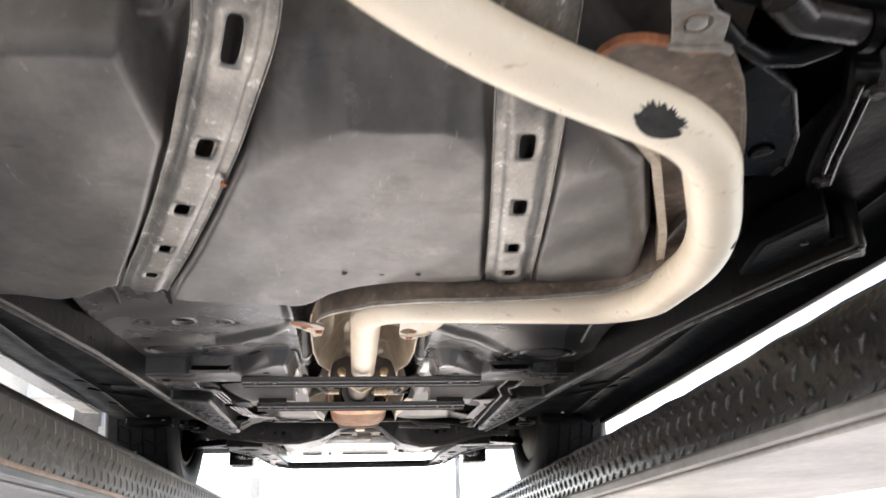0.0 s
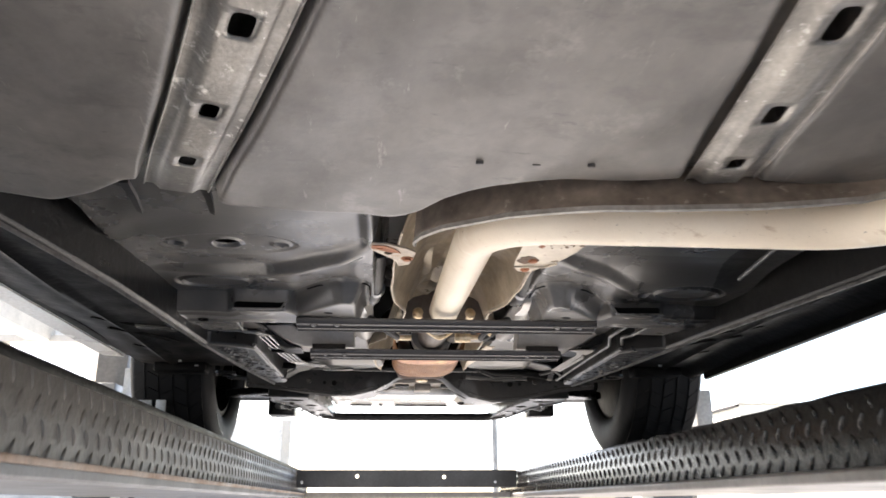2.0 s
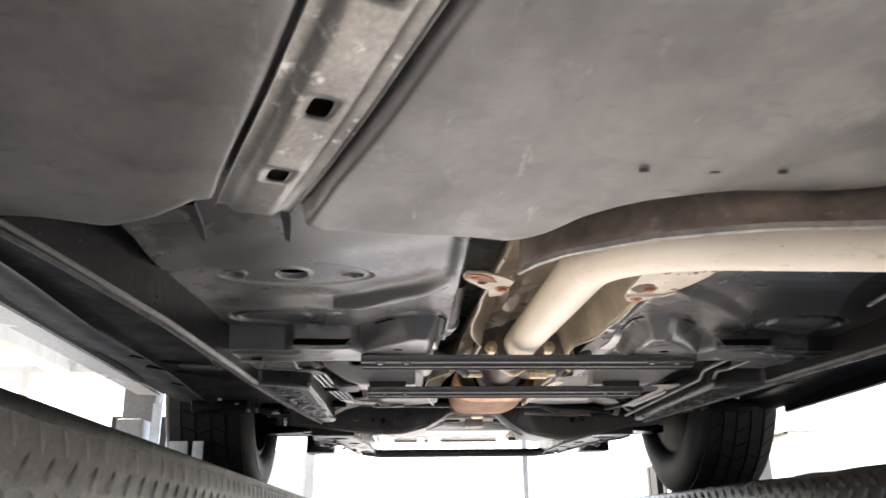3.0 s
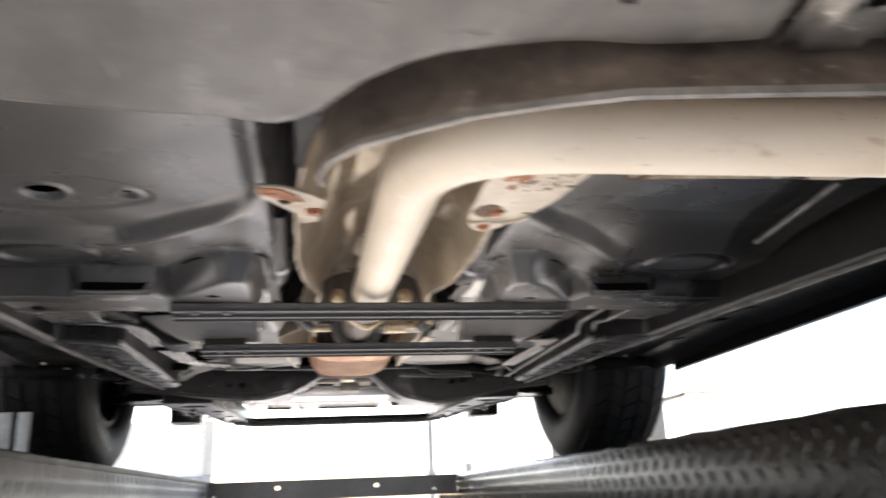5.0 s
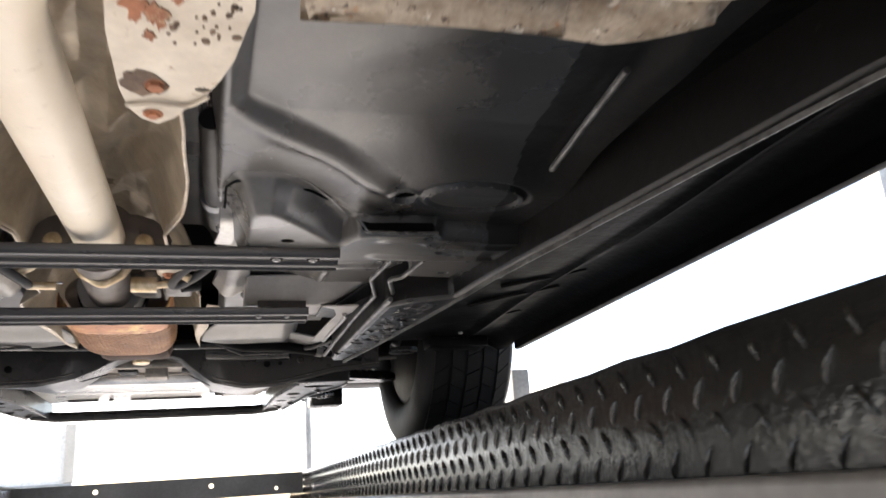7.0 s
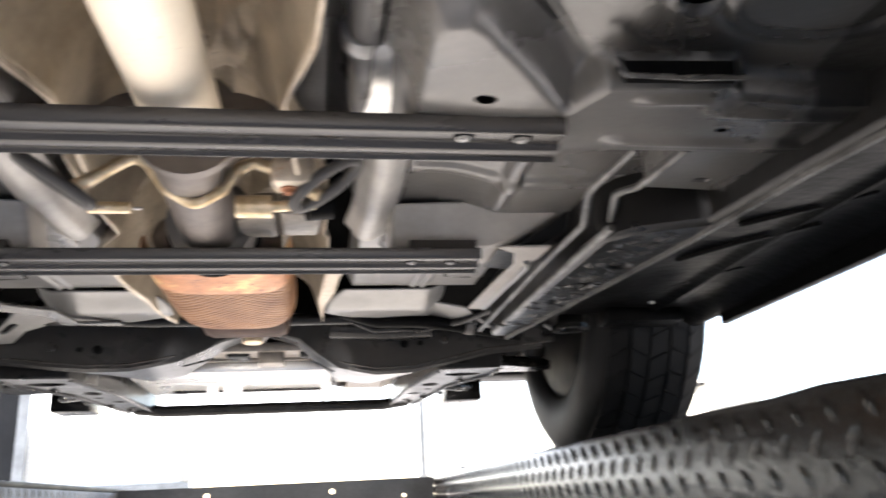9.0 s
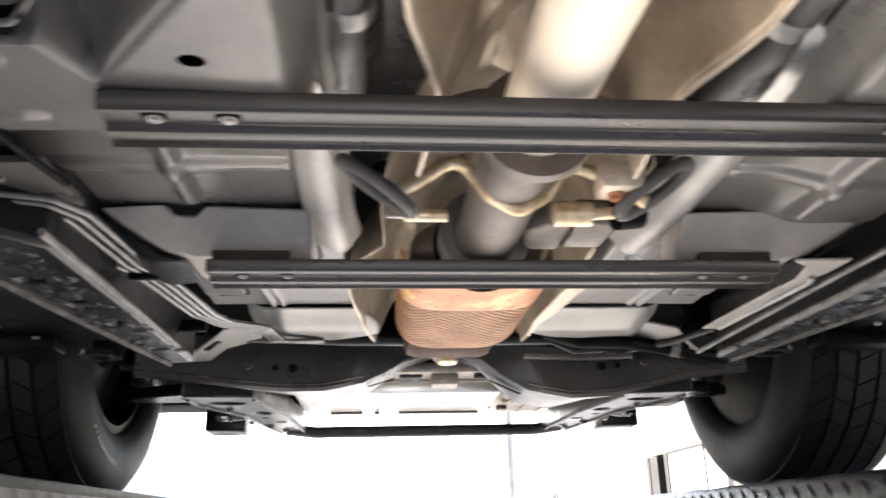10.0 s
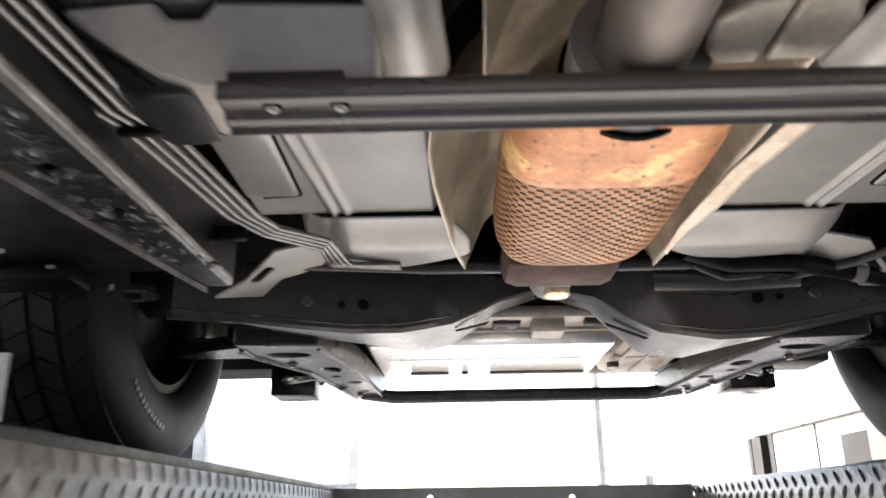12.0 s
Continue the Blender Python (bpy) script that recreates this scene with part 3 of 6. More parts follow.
wide = inside([(.27, 1.866), (.290, 1.822), (.378, 1.818), (.392, 1.834), (.50, 1.834), (.50, 1.922), (.27, 1.922)], A, Y)
Z += .0035 * np.exp(-((pad + .016) / .0022) ** 2)
low = np.maximum(step(-.012, .012, pad), step(-.006, .003, wide))
Z = Z * (1 - low) + 1.911 * low
Z -= .004 * np.exp(-((wide - .02) / .006) ** 2) * step(.31, .33, A)
Z += .016 * step(1.926, 1.94, Y) * step(2.20, 2.18, Y)
Z -= .009 * (np.exp(-((A - .287) / .0085) ** 4) * step(1.92, 1.95, Y) * step(2.16, 2.14, Y) + .55 * np.exp(-((Y - 2.078) / .011) ** 4) * step(.18, .20, A) * step(.40, .37, A))
Z += .018 * step(2.235, 2.25, Y)
tun = step(.112, .138 + .055 * step(1.94, 1.98, Y), A)
Z = Z * tun + (2.10 - .06 * step(2.5, 2.7, Y)) * (1 - tun)
Z += .0015 * np.sin(X * 31 + 2 * np.sin(Y * 17)) * np.sin(Y * 23)
keep = np.ones((len(ys) - 1, len(xs) - 1), bool)
Xc, Yc = (X[:-1, :-1] + X[1:, 1:]) / 2, (Y[:-1, :-1] + Y[1:, 1:]) / 2
for hx, hy, hr in holes:
    out = np.hypot(Xc - hx, (Yc - hy) * 1.4) > hr * .9
    keep &= out
    near = np.zeros(X.shape, bool)
    for a in (0, 1):
        for b in (0, 1):
            near[a:a + len(ys) - 1, b:b + len(xs) - 1] |= ~out
    full_out = np.zeros(X.shape, bool)
    for a in (0, 1):
        for b in (0, 1):
            full_out[a:a + len(ys) - 1, b:b + len(xs) - 1] |= out
    rim = near & full_out
    far = np.hypot(X - hx, (Y - hy) * 1.4)
    pull = np.where(rim, hr / np.maximum(far, 1e-6), 1.0)
    X, Y = hx + (X - hx) * pull, hy + (Y - hy) * pull
floor_pan = part("floor_pan", grid_surface(X, Y, Z, keep), FLOOR_DARKENED, car, "dark grey stamped floor pan with ribs and dished holes", smooth=60)
# darker tone on the pan's right outer edge, painting the sheen's fall-off there
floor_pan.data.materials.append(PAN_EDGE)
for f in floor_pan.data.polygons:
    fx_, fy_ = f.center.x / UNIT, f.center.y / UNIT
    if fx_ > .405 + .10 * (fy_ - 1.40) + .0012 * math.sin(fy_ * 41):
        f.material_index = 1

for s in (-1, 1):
    # the slot is a flat sheet with its shade painted in near-black
    part("slot", plate(mirror([(.290, 1.803), (.300, 1.809), (.372, 1.804), (.378, 1.816), (.302, 1.820)], s), 1.9125, 1.9225), SHADE_BLACK, floor_pan, "black sheet painted as a shaded slot over the ledge")
    part("slot_edge", sweep(fillet(mirror([(.284, 1.800, 1.926), (.297, 1.808, 1.9115), (.340, 1.807, 1.9105), (.378, 1.804, 1.9105)], s), .006, 4), round_profile(.002, 8)), FLOOR_DARKENED, floor_pan)

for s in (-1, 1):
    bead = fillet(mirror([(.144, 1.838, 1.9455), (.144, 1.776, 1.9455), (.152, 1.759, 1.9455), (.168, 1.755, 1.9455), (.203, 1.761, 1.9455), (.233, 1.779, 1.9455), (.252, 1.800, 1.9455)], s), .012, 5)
    part("seam_bead", sweep(bead, round_profile(.0013, 6)), SHADE_BLACK, floor_pan, "thin dark seam line")

# unseen near-black sheets added as a closed upper body above the floor, so that no sky shows through
part("upper_floor", block(-.80, .80, -1.0, 3.75, 2.14, 2.17), SHADE_BLACK, car)
part("rear_bulkhead", block(-.78, .78, -1.0, -.96, 1.98, 2.139), SHADE_BLACK, car)

for s in (-1, 1):
    # outer floor, sill and rocker panel
    xs2, ys2 = np.linspace(.497 if s > 0 else .44, .79, 36), np.linspace(.2, 2.72, 90)
    X2, Y2 = np.meshgrid(xs2, ys2)
    Z2 = 1.962 + .003 * np.sin(Y2 * 9) * step(.5, .6, X2) - (.024 if s > 0 else -.008) * step(.73, .79, X2)
    Z2 -= .008 * np.exp(-((X2 - .70 + .012 * step(1.6, 2.4, Y2)) / .010) ** 2)
    Z2 += .004 * np.exp(-((X2 - .60) / .03) ** 2) * np.sin(Y2 * 21) ** 2
    part("outer_floor", grid_surface(s * X2, Y2, Z2), UNDERCOAT if s > 0 else LIT_DUSTY_COAT, car, "black undercoated outer floor" if s > 0 else "black undercoated outer floor with tan dust patches, lightened as the lit side")
    sill = bmesh.new()
    path = [Vector((s * .797, y, 1.937 if s > 0 else 1.988)) for y in np.linspace(.2, 2.62, 40)]
    sweep(path, [(-.012 * s, -.017), (-.004 * s, -.019), (.004 * s, -.017), (.006 * s, .004), (.06 * s, .01), (.06 * s, .19), (-.012 * s, .19)], bm=sill)
    part("sill", sill, UNDERCOAT, car, "black sill with pinch-weld flange")
    rock = bmesh.new()
    path = [Vector((s * .807, y, 1.940 if s > 0 else 1.9625)) for y in np.linspace(.25, 2.62, 40)]
    sweep(path, [(.0 * s, .0075), (.052 * s, .012), (.060 * s, .03), (.064 * s, .03), (.056 * s, .007), (.0 * s, .0035)], bm=rock)
    part("rocker_panel", rock, BODY, car, "pale painted rocker panel edge")

    # frame rail with its worn flange
    if s > 0:
        outer = [(.672, 1.0), (.656, 1.049), (.621, 1.181), (.572, 1.38), (.540, 1.57), (.510, 1.75), (.482, 1.909), (.465, 2.065), (.447, 2.19), (.430, 2.30), (.409, 2.43), (.388, 2.55)]
        inner = [(.666, 1.0), (.650, 1.049), (.615, 1.181), (.566, 1.38), (.534, 1.57), (.504, 1.75), (.476, 1.909), (.462, 2.03), (.405, 2.055), (.376, 2.085), (.370, 2.30), (.366, 2.55)]
    else:
        outer = [(.62, .90), (.545, 1.333), (.508, 1.585), (.480, 1.90), (.473, 2.00), (.458, 2.13), (.445, 2.24), (.436, 2.30), (.418, 2.42), (.396, 2.55)]
        inner = [(.614, .90), (.539, 1.333), (.502, 1.585), (.474, 1.90), (.464, 2.03), (.405, 2.05), (.376, 2.08), (.370, 2.30), (.366, 2.55)]
    spread = [(x + .014 * min(1, max(0, (2.5 - y) / .3)), y) for x, y in outer]
    rail = plate(mirror(spread + inner[::-1], s), 1.890, 1.975, [mirror(circle(.427, 2.17, .012, .008), s), mirror(circle(.415, 2.25, .009, .012), s), mirror(circle(.402, 2.33, .008), s)])
    soften(part("frame_rail", rail, RAIL_COAT, car, "black undercoated frame rail"), 0.006)
    fl = bmesh.new()
    pth = [Vector((s * x, y, 1.886)) for x, y in outer]
    sweep(fillet(pth, .1, 4), [(-.0010, -.0010), (.0010, -.0010), (.0010, .0042), (-.0010, .0042)], bm=fl)
    part("rail_flange", fl, WORN_EDGE, car, "worn bright flange edge")
    fi = bmesh.new()
    sweep([Vector((s * .378, 2.06, 1.896)), Vector((s * .371, 2.25, 1.894)), Vector((s * .366, 2.53, 1.894))], round_profile(.0038, 8), bm=fi)
    part("rail_bead", fi, WORN_EDGE, car, "bright inner bead of the rail")

    fk, fy_ = np.linspace(0, 1, 14), np.linspace(1.935, 2.262, 24)
    FK, FY = np.meshgrid(fk, fy_)
    FX = .187 - .047 * FK ** .8 - .006 * step(2.15, 2.262, FY)
    FZ = 1.958 - .010 * np.sin(np.pi * np.clip(FK * 1.25, 0, 1)) + .05 * np.clip(FK - .62, 0, 1) ** 1.5 + .003 * np.sin(FY * 31) * FK
    solid(part("tunnel_flank", grid_surface(s * FX, FY, FZ), FLANK, car, "pale rounded heat-shield flank of the tunnel", smooth=60), .0012)
    # second crossmember: stepped upright face
    face = [(.181, 1.918), (.294, 1.918), (.316, 1.924), (.352, 1.944), (.374, 1.958), (.312, 1.961), (.307, 1.953), (.286, 1.953), (.276, 1.961), (.181, 1.958)]
    xm = plate(mirror(face, s), 0, .066)
    for v in xm.verts:
        v.co = (v.co.x, 2.158 + v.co.z + .030 * (1.96 - v.co.y) / .04, v.co.y)
    soften(part("crossmember", xm, DUSTY, car, "dusty grey stepped crossmember face"), 0.0035)
    gs = plate(mirror([(.295, 1.9155), (.318, 1.9195), (.354, 1.9400), (.380, 1.9575), (.398, 1.9575), (.372, 1.9310), (.330, 1.9130)], s), 0, .072)
    for v in gs.verts:
        v.co = (v.co.x, 2.156 + v.co.z + .030 * (1.96 - v.co.y) / .04, v.co.y)
    soften(part("end_gusset", gs, PAN_EDGE, car, "dark folded end of the crossmember"), .003)
    # front panels beside the converter
    xp, yp = np.linspace(.146, .345, 140), np.linspace(2.236, 2.556, 40)
    XP, YP = np.meshgrid(xp, yp)
    XP = XP - .07 * (YP - 2.36) * np.interp(XP, [.146, .23, .31, .345], [0, 1, 1, 0])
    ridge = .277 - .07 * (YP - 2.36)
    ZP = 1.975 - .005 * np.exp(-((XP - ridge) / .004) ** 2) - .004 * np.exp(-((XP - ridge + .014) / .004) ** 2)
    ZP -= .003 * step(.291, .296, XP) * step(2.36, 2.37, YP) * step(2.504, 2.498, YP)
    ZP += .02 * step(.158, .146, XP)
    solid(part("heat_plate", grid_surface(s * XP, YP, ZP), PLATE, car, "smooth pale grey panel beside the converter"), .002)
    # near-black bead paints the shade in the groove round the pocket
    part("pocket_groove_shade", sweep(fillet(mirror([(.289, 2.367, 1.9742), (.290, 2.502, 1.9742), (.330, 2.507, 1.9742)], s), .006, 4), round_profile(.0020, 6)), SHADE_BLACK, car, "near-black bead painted as shade round the pressed pocket")
    xq, yq = np.linspace(0, 1, 24), np.linspace(2.5565, 2.715, 24)
    T, YQ = np.meshgrid(xq, yq)
    half0 = .146 - .03 * step(2.55, 2.60, YQ) + .12 * step(2.62, 2.715, YQ)
    half1 = .305 - .03 * step(2.67, 2.715, YQ)
    XQ = half0 + (half1 - half0) * T
    ZQ = 1.969 - .020 * step(2.5565, 2.62, YQ) + .025 * np.clip((T - .8) * 5, 0, 1) ** 2 + .012 * step(2.67, 2.715, YQ)
    solid(part("heat_plate", grid_surface(s * XQ, YQ, ZQ), PLATE, car, "curved dull grey shield end"), .002)

    # slotted bracket between rail and subframe
    br = plate(mirror([(.438, 2.711), (.383, 2.737), (.350, 2.694), (.298, 2.683), (.285, 2.65), (.293, 2.613), (.341, 2.613), (.372, 2.655), (.393, 2.680)], s), 0, .004,
               [mirror([(.389 - .038 * t + .007 * math.cos(a), 2.694 - .044 * t + .007 * math.sin(a)) for t, a in ((.25, -.2), (.25, .5), (.25, 1.2), (.25, 1.9), (.8, 2.9), (.8, 3.6), (.8, 4.4), (.8, 5.1))], s)])
    for v in br.verts:
        # the bracket leans up towards the middle and the rear
        v.co.z += 1.934 + (.384 - abs(v.co.x)) * .19 - (v.co.y - 2.691) * .10
    soften(part("slotted_bracket", br, PLATE, car, "pale slotted bracket"), .001)

# crossbars under the tunnel
def crossbar(y, half, zb):
    """Pressed bar: upright rear wall, flat underside, and a lower rolled front edge."""
    prof = [(y - .001, zb + .018), (y, zb + .0090), (y + .0015, zb + .0066), (y + .0035, zb + .0060), (y + .0185, zb + .0072), (y + .0205, zb + .0052),
            (y + .0215, zb + .0028), (y + .0230, zb + .0020), (y + .0345, zb + .0034), (y + .0360, zb + .0006), (y + .0375, zb), (y + .0385, zb + .0030), (y + .0385, zb + .018)]
    bar = soften(part("crossbar", extrude_x(prof, -half, half), BAR_STEEL, car, "dark painted pressed-steel crossbar"), .0014)
    for e in (-1, 1):
        part("spacer", block(min(e * .20, e * .272), max(e * .20, e * .272), y + .010, y + .030, zb + .0182, zb + .030), BAR_STEEL, bar)
    return bar


bar_rear = crossbar(1.868, .276, 1.8925)
bar_front = crossbar(2.168, .275, 1.8925)
for s in (-1, 1):
    for bx in (.245, .203):
        # bolt pockets are thin sheets, the shade inside them painted near-black
        pk = [(s * bx + a, 1.8765 + c) for a, c in ((-.0075, -.003), (-.005, -.0045), (.005, -.0045), (.0075, -.003), (.007, .004), (.0045, .0055), (-.0045, .0055), (-.007, .004))]
        part("bolt_pocket_shade", plate(pk, 1.8984, 1.8989), SHADE_BLACK, bar_rear, "near-black sheet painted as the bolt pocket's shade")
        part("bolt", bolt((s * bx, 1.879, 1.8983), .0034, .002), PLATE, bar_rear, "small grey bolt end")
    for bx in (.243, .2015):
        pk = [(s * bx + a, 2.180 + c) for a, c in ((-.006, -.002), (-.004, -.0035), (.004, -.0035), (.006, -.002), (.0055, .003), (.0035, .0045), (-.0035, .0045), (-.0055, .003))]
        part("bolt_pocket_shade", plate(pk, 1.8984, 1.8989), SHADE_BLACK, bar_front, "near-black sheet painted as the bolt pocket's shade")
        part("bolt", bolt((s * bx, 2.182, 1.8983), .0028, .002), PLATE, bar_front, "small grey bolt end")

# ---- fuel tank ----
fx = [-.80, -.54, -.50, -.47, -.426, -.384, -.355, -.322, -.308, -.297, -.19, -.117, -.100, -.085, -.060, -.035, -.012, .02, .06, .10, .20, .26, .34, .43]
fy = [1.25, 1.272, 1.279, 1.283, 1.26, 1.227, 1.23, 1.255, 1.272, 1.300, 1.308, 1.314, 1.304, 1.289, 1.249, 1.226, 1.213, 1.206, 1.200, 1.197, 1.180, 1.180, 1.195, 1.215]
cols = np.unique(np.concatenate([np.linspace(-.80, .43, 400), np.linspace(-.42, -.32, 40), np.linspace(-.13, .05, 40)]))
yf = np.interp(cols, fx, fy)
yf = np.convolve(np.pad(yf, 2, mode='edge'), np.ones(5) / 5, 'valid')
v = 1 - (1 - np.linspace(0, 1, 280)) ** 1.6
y_start = .20
XT = np.tile(cols, (len(v), 1))
YT = y_start + v[:, None] * (yf[None, :] - y_start)
x_right = np.interp(YT, [.2, .70, .736, .80, 1.006, 1.163, 1.3], [.19, .186, .227, .30, .376, .415, .43])
d = np.minimum(np.minimum(yf[None, :] - YT, x_right - XT), XT + .80)


def groove(path):
    """How far each place of the tank lies from a strap's line."""
    far = np.full(XT.shape, 9.0)
    for (ax, ay), (bx, by) in zip(path, path[1:]):
        t = np.clip(((XT - ax) * (bx - ax) + (YT - ay) * (by - ay)) / ((bx - ax) ** 2 + (by - ay) ** 2), 0, 1)
        far = np.minimum(far, np.hypot(XT - ax - t * (bx - ax), YT - ay - t * (by - ay)))
    return far


STRAP_LEFT = [(-.085, .35), (-.108, .56), (-.117, .605), (-.170, .783), (-.222, .934), (-.269, 1.061), (-.312, 1.170), (-.350, 1.283)]
STRAP_RIGHT = [(.12, .45), (.146, .69), (.154, .744), (.174, .885), (.19, 1.01), (.202, 1.109), (.213, 1.170)]
edge = np.clip(d / .030, 0, 1)
ZT = 1.896 + .030 * (1 - np.sqrt(np.clip(1 - (1 - edge) ** 2, 0, 1)))
ZT += .13 * step(.002, .022, XT - x_right)
ZT += .024 * step(.0435, .0345, groove(STRAP_LEFT)) + .012 * step(.0425, .0345, groove(STRAP_RIGHT))
ZT += .06 * step(.022, .015, groove(STRAP_LEFT)) + .06 * step(.022, .015, groove(STRAP_RIGHT))
# recesses at the rear, shallow hollows
brink = np.interp(XT, [-.20, -.150, -.118, -.095, -.034, -.026, .070, .080, .104, .125, .20], [.84, .825, .806, .775, .735, .729, .735, .741, .752, .775, .79])
hollow = np.clip((brink - YT) / .085, 0, 1)
side = step(-.070, -.036, XT + .10 * (.73 - YT)) * step(.112, .080, XT - .12 * (.73 - YT))
ZT += (.066 * (hollow * side + step(-.02, .15, brink - YT) * (1 - side)) + .085 * step(.66, .63, YT)) * step(-.215, -.19, XT)
ZT += .095 * step(.622, .596, YT) * step(-.19, -.21, XT)
ZT += .012 * np.exp(-(((XT + .335) / .03) ** 2)) * step(1.15, 1.25, YT)
ZT += .002 * np.sin(XT * 19 + 3) * np.sin(YT * 13 + 1) + .0012 * np.sin(XT * 47 + YT * 31)
tank_bm = grid_surface(XT, YT, ZT)
tank = part("fuel_tank", tank_bm, TANK, car, "dusty dark grey plastic fuel tank", smooth=70)
# upright front wall of the tank
WX = np.vstack([cols] * 6)
WY = np.vstack([yf + .002 * i for i in range(6)])
WZ = np.vstack([ZT[-1] + (2.05 - ZT[-1]) * i / 5 for i in range(6)])
part("front_wall", grid_surface(WX, WY, WZ), TANK, tank)
part("side_wall", block(.428, .434, 1.0, 1.2, 1.93, 2.06), TANK, tank)
for mx in (-.034, .020, .073):
    part("moulding_mark", block(mx - .0035, mx + .0035, 1.135, 1.137, 1.8938, 1.900), RUBBER, tank)


def strap(path, zs, holes_at, name_label):
    """A pressed hat-section strap with oblong holes along its middle."""
    pts = np.array(path, float)
    cum = np.concatenate([[0], np.cumsum(np.hypot(*np.diff(pts, axis=0).T))])
    fine = np.linspace(0, cum[-1], 200)
    px, py, pz = (np.interp(fine, cum, c) for c in (pts[:, 0], pts[:, 1], np.array(zs, float)))
    ker = np.ones(13) / 13
    px, py, pz = (np.convolve(np.pad(c, 6, mode='reflect', reflect_type='odd'), ker, 'valid') for c in (px, py, pz))

    def at(u, w, dz):
        x, y, z = np.interp(u, fine, px), np.interp(u, fine, py), np.interp(u, fine, pz)
        e = 1e-3
        tx, ty = np.interp(u + e, fine, px) - np.interp(u - e, fine, px), np.interp(u + e, fine, py) - np.interp(u - e, fine, py)
        n = math.hypot(tx, ty)
        return (x + w * ty / n, y - w * tx / n, z + dz)

    bm = bmesh.new()
    cuts = []
    for hy, ln, wd in holes_at:
        u = float(np.interp(hy, py, fine))
        cuts.append((u, ln, wd))
    cuts.sort()
    W, low = .0165, -.0065
    u = 0.0
    bands = []
    for c, ln, wd in cuts:
        a, b = c - ln / 2 - .006, c + ln / 2 + .006
        if a > u:
            bands.append((u, a, None))
        bands.append((a, b, (c, ln, wd)))
        u = b
    bands.append((u, cum[-1], None))
    cross = [(-.0340, -.0038), (-.0326, -.0008), (-.0245, -.0005), (-.0205, -.003), (-W, low)]
    for a, b, cut in bands:
        n = max(2, int((b - a) / .008) + 1)
        fan = np.array([-1, -.57735, -.26795, 0, .26795, .57735, 1])
        us = np.linspace(a, b, n) if cut is None else (a + b) / 2 + (b - a) / 2 * fan
        for sg in (-1, 1):
            rows = [[bm.verts.new(at(q, sg * w, dz)) for w, dz in cross] for q in us]
            for r, q in zip(rows, rows[1:]):
                for i in range(len(cross) - 1):
                    bm.faces.new((r[i], r[i + 1], q[i + 1], q[i]))
        if cut is None:
            rows = [[bm.verts.new(at(q, w, low)) for w in W * fan] for q in us]
            for r, q in zip(rows, rows[1:]):
                for i in range(6):
                    bm.faces.new((r[i], r[i + 1], q[i + 1], q[i]))
        else:
            c, ln, wd = cut
            inn, outr = [], []
            for i in range(24):
                an = 2 * math.pi * i / 24
                ca, sa = math.cos(an), math.sin(an)
                k = (abs(ca) ** 5 + abs(sa) ** 5) ** (-1 / 5)
                inn.append(bm.verts.new(at(c + ln / 2 * ca * k, wd / 2 * sa * k, low)))
                k = 1 / max(abs(ca), abs(sa))
                outr.append(bm.verts.new(at((a + b) / 2 + (b - a) / 2 * ca * k, W * sa * k, low)))
            for i in range(24):
                bm.faces.new((inn[i], inn[(i + 1) % 24], outr[(i + 1) % 24], outr[i]))
    bmesh.ops.remove_doubles(bm, verts=bm.verts, dist=.0006)
    return solid(part("tank_strap", bm, STRAP, tank, name_label, smooth=50), .0014)


strap(STRAP_LEFT, [1.935, 1.914, 1.909, 1.908, 1.908, 1.908, 1.909, 1.924],
      [(.605, .066, .0145), (.783, .040, .016), (.934, .031, .017), (1.061, .026, .015), (1.170, .027, .0155)], "weathered galvanised strap with oblong holes, slanted")
strap(STRAP_RIGHT, [1.965, 1.900, 1.897, 1.896, 1.895, 1.896, 1.903],
      [(.744, .050, .016), (.885, .040, .016), (1.010, .031, .015), (1.109, .025, .014)], "weathered galvanised strap with oblong holes")
# near-black plate added behind the strap's last hole to paint its shade
part("strap_hole_shade", plate(circle(-.312, 1.170, .0120, .0165), 1.9062, 1.9072), SHADE_BLACK, tank, "near-black plate painted as shade behind the strap hole")
part("rust_blob", disc((-.163, .862, 1.898), .004, .006, 'z', 8), RUST, tank, "speck of orange rust")
# pale bead added to paint the highlight along the tank's front edge
part("edge_highlight", tube([(-.296, 1.294, 1.9085), (-.256, 1.298, 1.9080), (-.19, 1.302, 1.9080), (-.125, 1.307, 1.9080), (-.108, 1.300, 1.9085)], .0013, .02, 8), LIP_PALE, tank, "thin pale bead painted as the front edge's highlight")
part("rear_lip", tube([(-.300, .622, 1.948), (-.286, .638, 1.950), (-.190, .633, 1.950), (-.176, .622, 1.950), (-.172, .600, 1.952)], .0034, .012, 8), TANK, tank, "grey moulded lip along the tank's rear ledge")
# dark hanging tabs at the end of the slanted strap
for tx, mat_ in ((-.413, SUBFRAME), (-.326, UNDERCOAT)):
    part("strap_tab", plate([(tx - .0055, 1.298), (tx + .0055, 1.298), (tx + .001, 1.35), (tx - .006, 1.398), (tx - .010, 1.388), (tx - .006, 1.34)], 1.931, 1.937), mat_, tank, "narrow hanging tab")

# ---- exhaust ----
R = .029
PIPE_PTS = [(-.268, .375, 2.035), (.040, .565, 1.898), (.309, .668, 1.8625), (.419, .908, 1.850), (.452, 1.262, 1.888), (.036, 1.327, 1.910), (.001, 1.437, 1.9285), (0, 1.941, 1.952), (0, 1.99, 1.953)]
PIPE_BENDS = [0, .13, .059, .12, .10, .068, .043, .02, 0]


